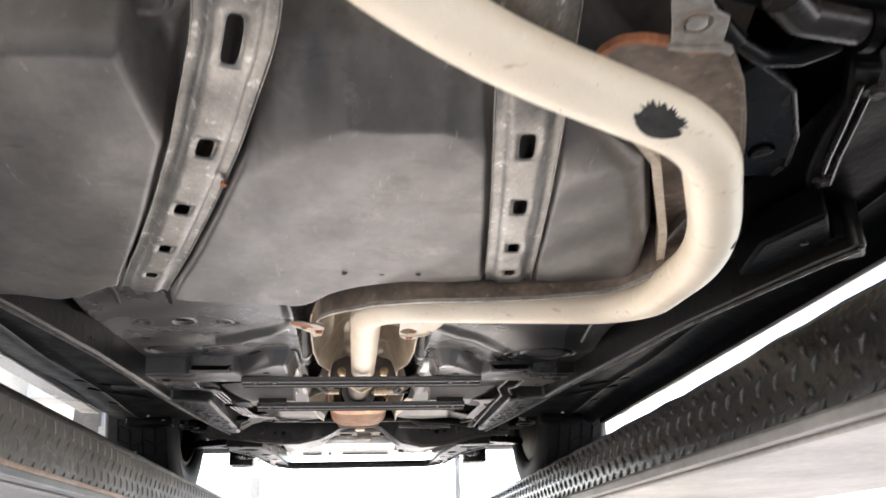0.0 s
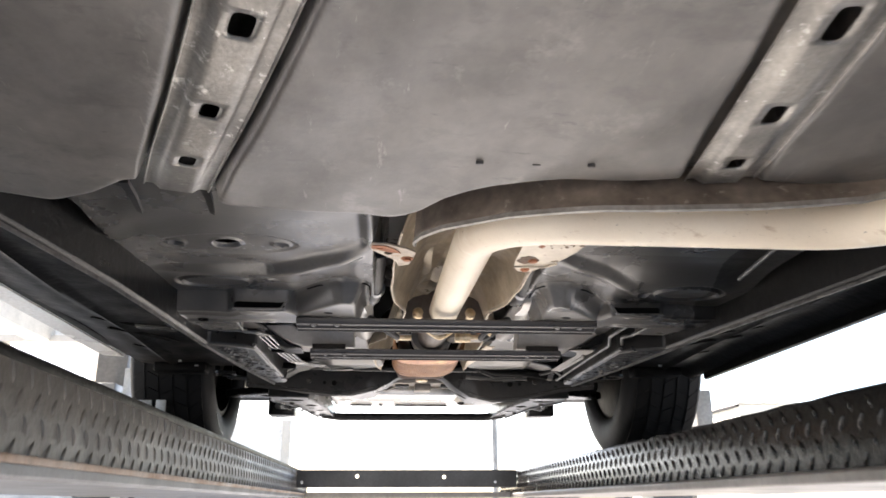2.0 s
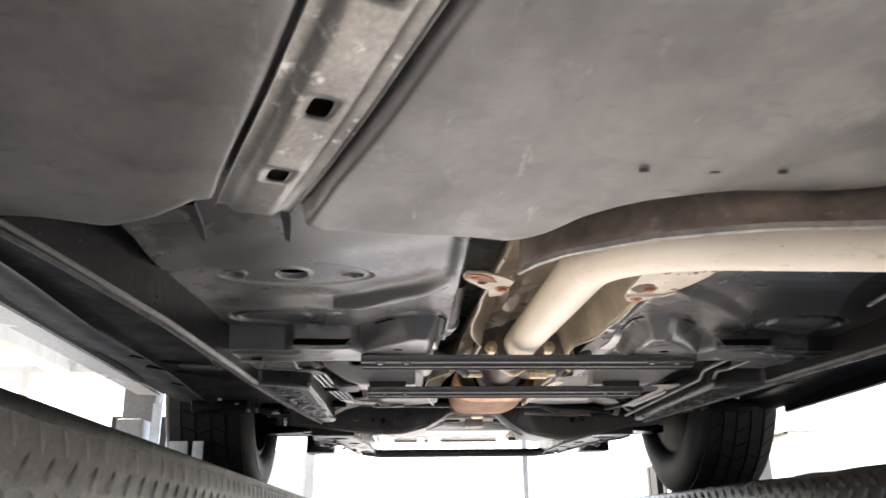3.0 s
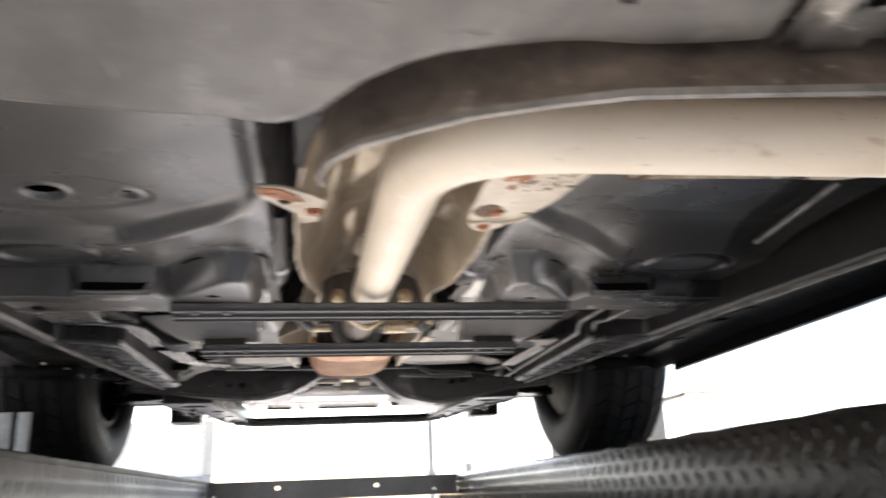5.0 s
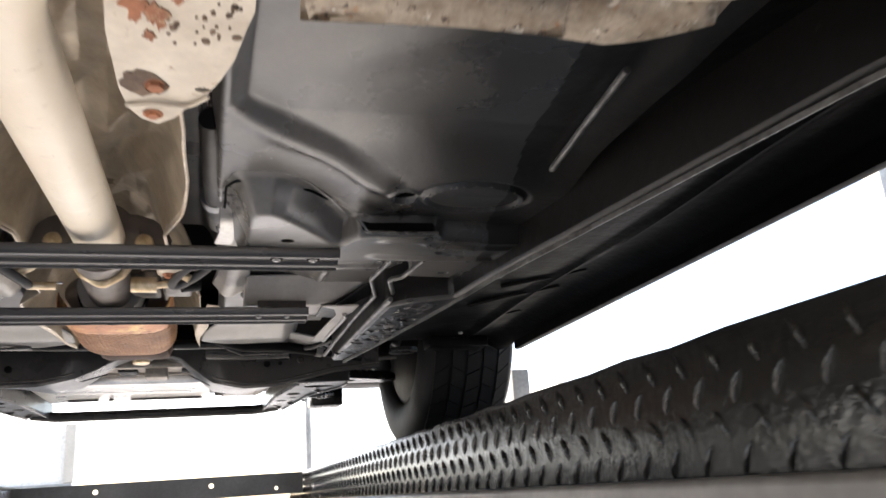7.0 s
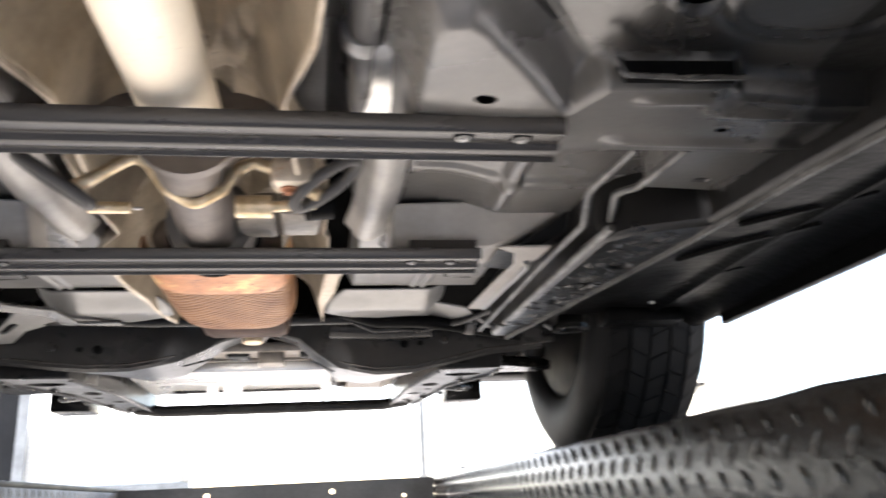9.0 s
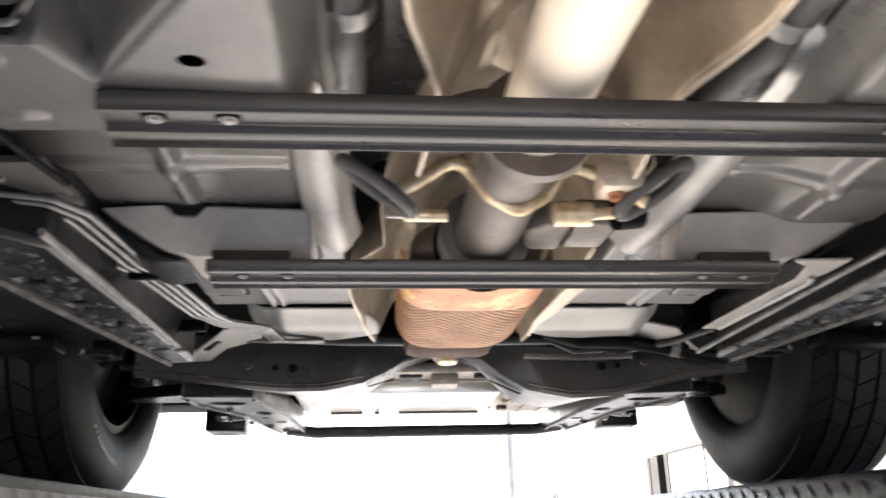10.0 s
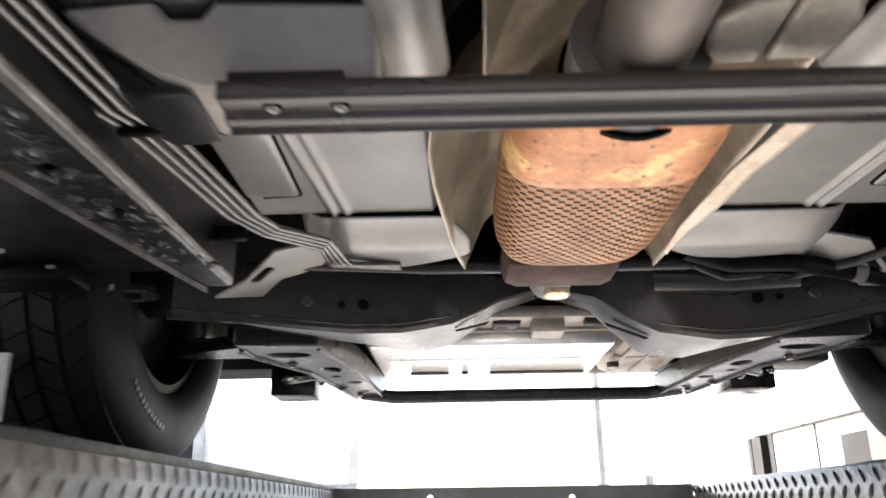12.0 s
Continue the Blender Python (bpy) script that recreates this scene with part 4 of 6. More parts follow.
def pipe_path():
    """Centre line of the pipe, each corner rounded over its own length."""
    p = [Vector(q) for q in PIPE_PTS]
    out = [p[0]]
    for i in range(1, len(p) - 1):
        u, w = (p[i - 1] - p[i]).normalized(), (p[i + 1] - p[i]).normalized()
        a, b = p[i] + u * PIPE_BENDS[i], p[i] + w * PIPE_BENDS[i]
        ang = math.pi - u.angle(w)
        for k in range(17):
            t = k / 16
            # a rational curve that follows a true arc
            g = math.cos(ang / 2)
            w0, w1, w2 = (1 - t) ** 2, 2 * t * (1 - t) * g, t * t
            out.append((a * w0 + p[i] * w1 + b * w2) / (w0 + w1 + w2))
    out.append(p[-1])
    return out


exhaust = part("exhaust_pipe", sweep(pipe_path(), round_profile(R, 40)), PIPE, car, "cream-coated exhaust pipe with bends and specks", smooth=60)


def pipe_patch(name, centre, out, ln, wd, seed, label, fur=1):
    """A ragged scorched patch that lies on the pipe."""
    path = pipe_path()
    c = Vector(centre)
    i = min(range(1, len(path) - 1), key=lambda k: (path[k] - c).length)
    k = min((i - 1, i), key=lambda q: (path[q] + path[q + 1] - 2 * c).length)
    a, b = path[k], path[k + 1]
    t = (b - a).normalized()
    o = a + t * (c - a).dot(t)
    n = Vector(out)
    n = (n - t * n.dot(t)).normalized()
    m = t.cross(n)
    rng = random.Random(seed)
    bm = bmesh.new()
    mid = bm.verts.new(o + n * (R + .0007))
    ring0, ring1 = [], []
    for q in range(96):
        an = 2 * math.pi * q / 96
        f = 1 - .34 * rng.random() * (1 if math.sin(an) * fur > -.1 else .12)
        for ring, g in ((ring0, .55), (ring1, f)):
            s, th = math.cos(an) * ln * g * (1 - .25 * math.sin(an)), math.sin(an) * wd * g / R
            ring.append(bm.verts.new(o + t * s + (n * math.cos(th) + m * math.sin(th)) * (R + (.0007 if ring is ring0 else .0003))))
    for q in range(96):
        r = (q + 1) % 96
        bm.faces.new((mid, ring0[q], ring0[r]))
        bm.faces.new((ring0[q], ring1[q], ring1[r], ring0[r]))
    return part(name, bm, SOOT, exhaust, label)


pipe_patch("scorch_patch", (.238, .638, 1.872), (-.27, -.69, -.58), .029, .0170, 3, "ragged black scorched patch", -1)
pipe_patch("scorch_patch", (.405, .86, 1.852), (.62, -.28, -.72), .010, .0055, 8, "small black scuff")

# arched shield over the sideways pipe, with a bright lip
lip_path = fillet([(.424, 1.085, 1.888), (.402, 1.118, 1.884), (.380, 1.141, 1.879), (.350, 1.154, 1.875), (.31, 1.160, 1.873), (.25, 1.170, 1.871), (.15, 1.182, 1.871), (.10, 1.196, 1.875), (.06, 1.219, 1.880), (.012, 1.252, 1.886), (-.024, 1.284, 1.889), (-.055, 1.314, 1.892), (-.076, 1.350, 1.895), (-.084, 1.395, 1.902), (-.081, 1.450, 1.916)], .03, 5)
across = [(0, 0), (.0015, .006), (.008, .022), (.016, .050), (.030, .076), (.070, .090), (.130, .086), (.180, .066), (.215, .046), (.228, .040)]
sh = bmesh.new()
rows = []
for i, c in enumerate(lip_path):
    a, b = lip_path[max(i - 1, 0)], lip_path[min(i + 1, len(lip_path) - 1)]
    n = Vector((b.y - a.y, a.x - b.x, 0)).normalized()
    tight = float(step(.13, .02, c.x))
    wave = .0022 * math.sin(c.x * 61) + .0013 * math.sin(c.x * 143 + 1)
    reach = (.95 + .12 * float(step(.18, .32, c.x))) * (1 - .72 * float(step(.345, .405, c.x)))
    rows.append([sh.verts.new(c + n * (u * reach * (1 - .74 * tight) + (wave if k > 6 else 0)) + Vector((0, 0, w + (.085 - w) * tight * (k > 4) + (wave if k in (1, 2, 8, 9) else 0)))) for k, (u, w) in enumerate(across)])
for r, q in zip(rows, rows[1:]):
    for i in range(len(across) - 1):
        sh.faces.new((r[i], r[i + 1], q[i + 1], q[i]))
crust = bmesh.new()
strip = []
for i, r in enumerate(rows):
    if .09 < lip_path[i].x < .36:
        a, b = r[-3].co.lerp(r[-2].co, .5), r[-1].co
        ragged = .004 * math.sin(lip_path[i].x * 97) + .003 * math.sin(lip_path[i].x * 223)
        strip.append([crust.verts.new(q) for q in (a + Vector((0, 0, -.002)), a.lerp(b, .6) + Vector((0, 0, -.0024)), b + Vector((0, .002 + ragged, -.003)))])
for r, q in zip(strip, strip[1:]):
    for k in range(2):
        crust.faces.new((r[k], r[k + 1], q[k + 1], q[k]))
pipe_shield = solid(part("pipe_shield", sh, SHIELD_DIRT, car, "dirty brown arched heat shield over the pipe", smooth=60), .0012)
solid(part("crusted_edge", crust, CRUST, pipe_shield, "beige crusted front edge of the shield"), .001)
lip = bmesh.new()
sweep([c + Vector((0, 0, -.001)) for c in lip_path], [(-.0022, -.0012), (.0008, -.0022), (.0022, .0004), (.0012, .0046), (-.0016, .0046)], bm=lip)
part("lip", lip, LIP_PALE, pipe_shield, "pale thin rolled lip")

# folded shield in the tunnel
def tunnel_shield(y0, y1, z_edge, rise, label):
    us, ys_ = np.linspace(-1, 1, 97), np.linspace(y0, y1, 130)
    U, V = np.meshgrid(us, ys_)
    bend = .12 * np.sin(V * 13 + U * 2)
    fold = .026 * np.abs(((U * 1.25 + V * 5.2 + bend) % 1) - .5) + .012 * np.abs(((U * 2.6 + V * 2.1 + .3) % 1) - .5) + .007 * np.abs(((U * .9 - V * 8 + bend) % 1) - .5)
    Zs = z_edge + rise * (1 - np.abs(U) ** 2.6) + fold * (1 - U ** 8) + .0015 * np.sin(V * 40) * (np.abs(U) > .9)
    w = np.interp(V, [1.43, 1.62, 1.72, 1.82, 1.90, 2.02, 2.03, 2.12, 2.24, 2.30, 2.36, 2.43, 2.58, 2.70], [.095, .108, .107, .099, .080, .085, .108, .114, .111, .150, .154, .152, .139, .12])
    w = np.where(U > 0, np.minimum(w, np.interp(V, [2.0, 2.03, 2.24, 2.62], [.2, .122, .116, .112])), w)
    Xs = w * np.sign(U) * np.abs(U) ** .8 * (1 + (.02 if y0 < 2 else .004) * np.sin(V * 22))
    sd = part("tunnel_shield", grid_surface(Xs, V, Zs), SHIELD, car, label, smooth=18)
    for s in (-1, 1) if y0 < 2 else ():
        hem = [Vector((float(Xs[i, 0 if s < 0 else -1]), float(V[i, 0]), float(Zs[i, 0 if s < 0 else -1]) - .001)) for i in range(130)]
        part("hem", sweep(hem, round_profile(.002, 6)), RUST_EDGE, sd, "pale rolled hem")
    if y0 > 2:
        for s in (1,):
            ys3 = np.linspace(2.30, 2.63, 24)
            xi = np.interp(ys3, [2.10, 2.31, 2.40, 2.54, 2.68], [.136, .126, .112, .104, .112])
            ww = np.linspace(0, 1, 5)
            XF = s * (xi[:, None] + (.020 - .016 * step(2.46, 2.63, ys3))[:, None] * ww[None, :])
            ZF = 1.946 - .003 * ww[None, :] + 0 * XF
            solid(part("flange", grid_surface(XF, np.repeat(ys3[:, None], 5, axis=1), ZF), RUST_EDGE, sd, "pale cream turned-out flange"), .0015)
    return solid(sd, .0012)


tunnel_shield(1.45, 2.02, 1.932, .085, "tan folded heat shield in the tunnel")
tunnel_shield(2.03, 2.70, 1.947, .10, "pale tan heat shield round the converter")

tab = plate([(-.138, 1.482), (-.141, 1.498), (-.137, 1.512), (-.104, 1.558), (-.100, 1.586), (-.084, 1.576), (-.076, 1.519), (-.089, 1.503), (-.116, 1.484)], 1.926, 1.929, [circle(-.115, 1.522, .006, .009), circle(-.127, 1.497, .006, .003)])
hook = soften(part("shield_tab", tab, RUST_EDGE, car, "rusty shield tab with holes"), .0008)
part("rust_patch", plate([(-.137, 1.485), (-.139, 1.498), (-.112, 1.516), (-.098, 1.518), (-.106, 1.500), (-.118, 1.488)], 1.9246, 1.9256, [circle(-.127, 1.497, .0045, .0022)]), RUST, hook, "orange rust on the tab's end")
part("bolt", bolt((-.088, 1.545, 1.9258), .006, .004), RUST, hook, "rusty bolt")
tab = plate([(.072, 1.36), (.152, 1.36), (.153, 1.416), (.149, 1.437), (.143, 1.475), (.134, 1.505), (.124, 1.530), (.110, 1.552), (.101, 1.568), (.089, 1.579), (.077, 1.572), (.069, 1.555), (.065, 1.525), (.064, 1.45)], 1.918, 1.921, [circle(.090, 1.518, .008, .011), circle(.122, 1.520, .0055, .0035)])
wide_tab = soften(part("shield_tab", tab, TAB_CREAM, car, "wide cream shield plate with rust stains"), .0008)


def ragged(cx, cy, rx, ry, rng, n=14, rough=.45):
    return [(cx + rx * (1 - rough * rng.random()) * math.cos(2 * math.pi * i / n), cy + ry * (1 - rough * rng.random()) * math.sin(2 * math.pi * i / n)) for i in range(n)]


rng = random.Random(21)
for cx, cy, rx, ry in ((.083, 1.416, .010, .024), (.096, 1.428, .009, .020), (.090, 1.452, .005, .008), (.108, 1.410, .004, .007)):
    part("rust_patch", plate(ragged(cx, cy, rx, ry, rng, 24, .6), 1.9171, 1.9179), RUST, wide_tab, "orange rust bloom")
part("stain", plate(ragged(.082, 1.514, .0165, .021, rng, 22, .3), 1.9172, 1.9179, [circle(.090, 1.518, .0078, .0108)]), STAIN_BROWN, wide_tab, "brown stain round the bolt hole")
specks = bmesh.new()
for k in range(34):
    big = rng.random() ** 2
    plate(ragged(rng.uniform(.100, .146), rng.uniform(1.385, 1.462), .0012 + .0030 * big, .0014 + .0042 * big, rng, 7, .5), 1.9173, 1.9179, (), specks)
part("rust_specks", specks, STAIN_BROWN, wide_tab, "dark brown rust specks")
part("fold", sweep(fillet([(.068, 1.548, 1.9165), (.090, 1.541, 1.9155), (.112, 1.544, 1.9160), (.126, 1.527, 1.9165)], .012, 5), round_profile(.0016, 8)), TAB_CREAM, wide_tab)
part("bolt", bolt((.090, 1.518, 1.919), .0065, .004), RUST, wide_tab, "rusty bolt")
part("bolt", bolt((.086, 1.562, 1.9178), .005, .003), RUST, wide_tab, "rusty rivet")

# flange, downpipe and hanger rod
cl = bmesh.new()
lathe([(-.006, R + .001), (-.006, R + .016), (.006, R + .016), (.006, R + .001)], (0, 1.978, 1.9525), 'y', 32, cl, closed=True)
part("pipe_flange", cl, DOWNPIPE, car, "round brown-grey pipe flange")
af = plate([(-.080, 1.936), (-.083, 1.954), (-.075, 1.970), (-.060, 1.981), (-.04, 1.987), (.04, 1.987), (.060, 1.981), (.075, 1.970), (.083, 1.954), (.080, 1.936)], 0, .004)
for v in af.verts:
    v.co = (v.co.x, 1.986 + v.co.z, v.co.y)
arch_plate = part("flange_plate", af, DOWNPIPE, car, "dark brown arched flange plate")
for s in (-1, 1):
    part("flange_nut", disc((s * .051, 1.9855, 1.9465), .0115, -.014, 'y', 18, None, -.002), GOLD, arch_plate, "pale gold nut")
down = part("downpipe", tube([(-.006, 1.985, 1.948), (-.008, 2.10, 1.946), (-.010, 2.26, 1.945)], .031, .1, 28), DOWNPIPE, car, "brown-grey steel pipe into the converter")
rod = bmesh.new()
tube([(-.108, 2.05, 1.926), (-.092, 2.05, 1.933), (-.064, 2.05, 1.952), (-.054, 2.05, 1.956), (-.042, 2.05, 1.949), (-.027, 2.05, 1.926), (-.003, 2.05, 1.912), (.020, 2.05, 1.926), (.033, 2.05, 1.946), (.046, 2.05, 1.953), (.062, 2.05, 1.947),
      (.092, 2.05, 1.928), (.104, 2.05, 1.921)], .0058, .012, 12, rod)
hanger = part("hanger_rod", rod, GOLD, car, "gold bent hanger rod")
for s in (-1, 1):
    for dy, k in ((0, 1.0),):
        a, b = Vector((s * .142 - .004, 2.035 + dy, 1.949)), Vector((s * .086 - .004, 2.055 + dy * .4, 1.913))
        mid, u = (a + b) / 2, (b - a) / 2
        v = (Vector((0, 0, 1)).cross(u).normalized() + Vector((0, 0, .25))) * .0125 * k
        loop = [mid + u * math.cos(2 * math.pi * q / 28) + v * math.sin(2 * math.pi * q / 28) for q in range(29)]
        part("rubber_isolator", sweep(loop, round_profile(.0056 * k, 12)), RUBBER, hanger, "grey rubber isolator loop")
part("stub_rod", tube([(-.095, 2.07, 1.916), (-.060, 2.07, 1.916)], .0055, n=12), GOLD, hanger)
part("stub_rod", tube([(.030, 2.07, 1.918), (.062, 2.07, 1.918)], .0105, n=16), GOLD, hanger, "pale gold sensor stub")
part("stub_rod", tube([(.062, 2.07, 1.918), (.100, 2.07, 1.921)], .0052, n=12), GOLD, hanger)
part("sensor_plug", tube([(.092, 2.095, 1.928), (.115, 2.10, 1.932)], .014, n=14), UNDERCOAT, hanger, "black plug")
soften(part("hanger_bracket", plate([(.022, 2.150), (.040, 2.128), (.062, 2.126), (.062, 2.196), (.034, 2.196), (.022, 2.180)], 1.930, 1.955), GEARBOX, hanger, "dull tan folded bracket"), .004)
soften(part("hanger_bracket", plate([(.065, 2.126), (.100, 2.130), (.108, 2.150), (.104, 2.196), (.065, 2.196)], 1.932, 1.957), GEARBOX, hanger, "dull tan folded bracket"), .004)
rust_lug = part("rusty_lug", block(.062, .100, 2.030, 2.062, 1.926, 1.952, None, .006), RUST_EDGE, hanger, "rust-stained hanger lug")
part("bolt", bolt((.078, 2.046, 1.926), .0055, .005), RUST, rust_lug, "rusty bolt")
part("thin_rod", tube([(-.110, 2.110, 1.931), (-.060, 2.112, 1.931)], .0018, n=8), ALUM, hanger, "thin pale rod")

# ---- catalytic converter ----
cat = part("catalytic_converter", sweep([Vector((-.010, y, 1.955)) for y in (2.19, 2.215, 2.235, 2.25, 2.265, 2.30, 2.40, 2.50, 2.60)], round_profile(.072, 28, .038), scales=[.42, .46, .60, .82, 1, 1, 1, .96, .76]), DOWNPIPE, car, "rusty catalytic converter in a perforated shield")


def cat_shell(u, y):
    """Rounded box section of the shield: u runs round its lower side."""
    taper = 1 - .20 * float(step(2.50, 2.60, y)) - .06 * float(step(2.30, 2.22, y))
    lift = .020 * float(step(2.52, 2.61, y)) ** 2
    a = (u - .5) * math.pi * 1.06
    n = 4.0
    ca, sa = math.cos(a), math.sin(a)
    r = (abs(sa) ** n + abs(ca) ** n) ** (-1 / n)
    return Vector((-.010 + .083 * taper * sa * r, y, 1.957 + lift - .050 * ca * r * (1 - .1 * (1 - taper))))


pf = bmesh.new()
nu, nv = 46, 36
for j in range(nv):
    for i in range(nu):
        u0, u1 = .02 + .96 * i / nu, .02 + .96 * (i + 1) / nu
        y0, y1 = 2.336 + .246 * j / nv, 2.336 + .246 * (j + 1) / nv
        odd = (i + j) % 2
        outer_v = [pf.verts.new(cat_shell(a, b)) for a, b in ((u0, y0), (u1, y0), (u1, y1), (u0, y1))]
        if odd:
            um, ym = (u0 + u1) / 2, (y0 + y1) / 2
            du, dy = (u1 - u0) * .46, (y1 - y0) * .44
            inner_v = [pf.verts.new(cat_shell(um + a * du, ym + b * dy)) for a, b in ((-1, -1), (1, -1), (1, 1), (-1, 1))]
            for k in range(4):
                pf.faces.new((outer_v[k], outer_v[(k + 1) % 4], inner_v[(k + 1) % 4], inner_v[k]))
        else:
            pf.faces.new(outer_v)
bmesh.ops.remove_doubles(pf, verts=pf.verts, dist=.00005)
solid(part("perforated_shield", pf, CAT_TAN, cat, "rust-orange perforated shield", smooth=60), .0012)
band = bmesh.new()
rows = [[band.verts.new(cat_shell(.02 + .96 * i / 40, 2.337 - (.112 - .045 * abs(i / 20 - 1) ** 3) * k / 11) + Vector((0, 0, -.0008))) for i in range(41)] for k in range(12)]
for r, q in zip(rows, rows[1:]):
    for i in range(40):
        band.faces.new((r[i], r[i + 1], q[i + 1], q[i]))
solid(part("plain_band", band, CAT_RUST, cat, "plain rusty band"), .0014)
# a solid near-black ring paints the shade of the inlet gap
part("inlet_gap_shade", lathe([(-.003, .044), (-.003, .0505), (.003, .0505), (.003, .044)], (-.009, 2.2375, 1.9500), "y", 40, closed=True), SHADE_BLACK, cat, "near-black ring painted as shade round the inlet")
part("inlet_collar", tube([(-.009, 2.20, 1.952), (-.009, 2.2395, 1.950)], .0465, n=40), PLATE, cat, "pale grey inlet collar")
part("end_flange", block(-.078, .060, 2.606, 2.70, 1.922, 1.975, None, .018), FLANGE_BROWN, cat, "dark brown end flange")
part("plug", disc((-.004, 2.735, 1.932), .017, -.010, 'z', 20), GOLD, cat, "brass-coloured plug")
part("neck", tube([(-.006, 2.64, 1.955), (-.004, 2.80, 1.965)], .03, n=20), DOWNPIPE, cat)

# ---- lines, hoses and brackets ----
def line(name, pts, r, mat, label, bend=.03):
    return part(name, tube(pts, r, bend, 10), mat, car, label)


for k in range(4):
    o = .0105 * k
    line("fuel_line", [(-.60, 2.008 + o * .6, 1.922), (-.50, 2.020 + o * .8, 1.919), (-.43 - o * .3, 2.032 + o, 1.919), (-.372 - o * .8, 2.056 + o, 1.922), (-.354 - o, 2.088 + o * .5, 1.922), (-.343 - o, 2.222, 1.922), (-.333 - o, 2.246, 1.922),
                       (-.317 - o * .9, 2.430, 1.926), (-.306 - o * .6, 2.480 + o * .6, 1.930), (-.266 - o * .4, 2.535 + o * .9, 1.936), (-.256 - o * .7, 2.63, 1.938), (-.20, 2.655 + o * .5, 1.945)], .0030, TUBE, "dark coated fuel and brake line", .018)
for s in (-1, 1):
    # lower step plate that runs forward from the crossmember to the rail
    st_ = plate(mirror([(.392, 1.915), (.392, 2.004), (.470, 2.010), (.53, 2.012), (.53, 1.80), (.498, 1.80), (.498, 1.915)], s), 1.9145, 1.960, [mirror(circle(.436, 1.985, .0075, .004), s)])
    soften(part("step_plate", st_, FLOOR_DARKENED, floor_pan, "grey step plate with a small drain hole"), .004)
for s in (-1, 1):
    for pts in ([(.725, 2.23, 1.9655), (.660, 2.300, 1.9645), (.606, 2.388, 1.965)], [(.725, 2.42, 1.9655), (.690, 2.458, 1.9645), (.650, 2.540, 1.965)], [(.725, 2.12, 1.9655), (.69, 2.16, 1.9645), (.62, 2.24, 1.965)]):
        line("stiffening_rib", [(s * x, y, z) for x, y, z in pts], .0055, UNDERCOAT, "pressed rib in the outer floor", .03)
part("trough_plate", plate([(-.362, 2.006), (-.47, 2.0125), (-.53, 2.0125), (-.50, 2.029), (-.466, 2.028), (-.406, 2.047), (-.377, 2.077), (-.36, 2.09)], 1.930, 1.936), FLOOR_DARKENED, floor_pan, "brown-grey plate behind the lines")
part("pale_tag", block(-.629, -.619, 2.655, 2.712, 1.949, 1.953, None, .001), PLATE, car, "small pale tag")
line("edge_bead", [(-.402, 1.909, 1.915), (-.3935, 1.914, 1.9145), (-.3925, 1.925, 1.9145), (-.3925, 2.000, 1.9145), (-.386, 2.006, 1.916)], .0024, WORN_EDGE, "worn bright edge of the step plate", .006)
line("edge_bead", [(-.376, 1.914, 1.922), (-.366, 1.940, 1.922), (-.352, 2.030, 1.924)], .0034, UNDERCOAT, "dull bead along the trough", .01)
# slot shade painted as a thin near-black plate
part("slot_shade", plate([(-.360, 1.908), (-.355, 1.906), (-.343, 1.930), (-.350, 1.928)], 1.9095, 1.9105), SHADE_BLACK, car, "near-black sheet painted as a shaded slot")
for yy in (2.245, 2.47):
    part("line_clip", block(-.368, -.335, yy - .004, yy + .005, 1.914, 1.93, None, .003), UNDERCOAT, car, "black line clip")
for o in (0, .03):
    line("brake_line", [(.392 - o * 1.4, 1.922, 1.914), (.382 - o * 1.35, 1.996, 1.912), (.366 - o * .85, 2.010, 1.911), (.389 - o * .9, 2.088, 1.909), (.390 - o * 1.1, 2.228, 1.908), (.392 - o * 1.2, 2.585, 1.908)], .0034, WORN_EDGE, "grey edge line along the rail", .012)
line("edge_line", [(.338, 2.222, 1.911), (.343, 2.238, 1.910), (.337, 2.46, 1.914)], .0034, PLATE, "pale edge of the gutter bracket", .01)
soften(part("gutter_bracket", plate([(.294, 2.176), (.353, 2.171), (.351, 2.215), (.344, 2.240), (.334, 2.460), (.314, 2.460), (.327, 2.236), (.318, 2.196)], 1.9125, 1.9155), DUSTY, car, "grey pressed gutter bracket"), .001)
line("seam_strip", [(-.515, 1.53, 1.942), (-.512, 1.65, 1.938), (-.505, 1.755, 1.938)], .004, WORN_EDGE, "grey sealed seam strip", .05)
line("seam_strip", [(.452, 1.49, 1.948), (.461, 1.59, 1.946), (.473, 1.69, 1.946)], .0035, WORN_EDGE, "pale sealed seam strip", .05)

for s in (-1, 1):
    # folded clip strip and hoses beside the tunnel
    cx = s * .158 - .008
    st_ = bmesh.new()
    sweep([Vector((cx, 1.80, 1.975)), Vector((cx, 1.835, 1.958)), Vector((cx, 1.85, 1.948)), Vector((cx + s * .0, 1.90, 1.940)), Vector((cx - s * .006, 1.945, 1.938))], [(-.010, -.0012), (.010, -.0012), (.010, .0012), (-.010, .0012)], bm=st_)
    part("clip_strip", st_, ALUM, car, "pale folded clip strip")
    part("hose", tube([(s * .130, 1.70, 1.985), (s * .134, 1.80, 1.965), (s * .138, 1.88, 1.958), (s * .14, 1.97, 1.975)], .014, .05, 14), RUBBER, car, "grey corrugated hose")
    part("hose_clamp", tube([(s * .134, 1.845, 1.963), (s * .1345, 1.86, 1.962)], .0165, n=16), ALUM, car)

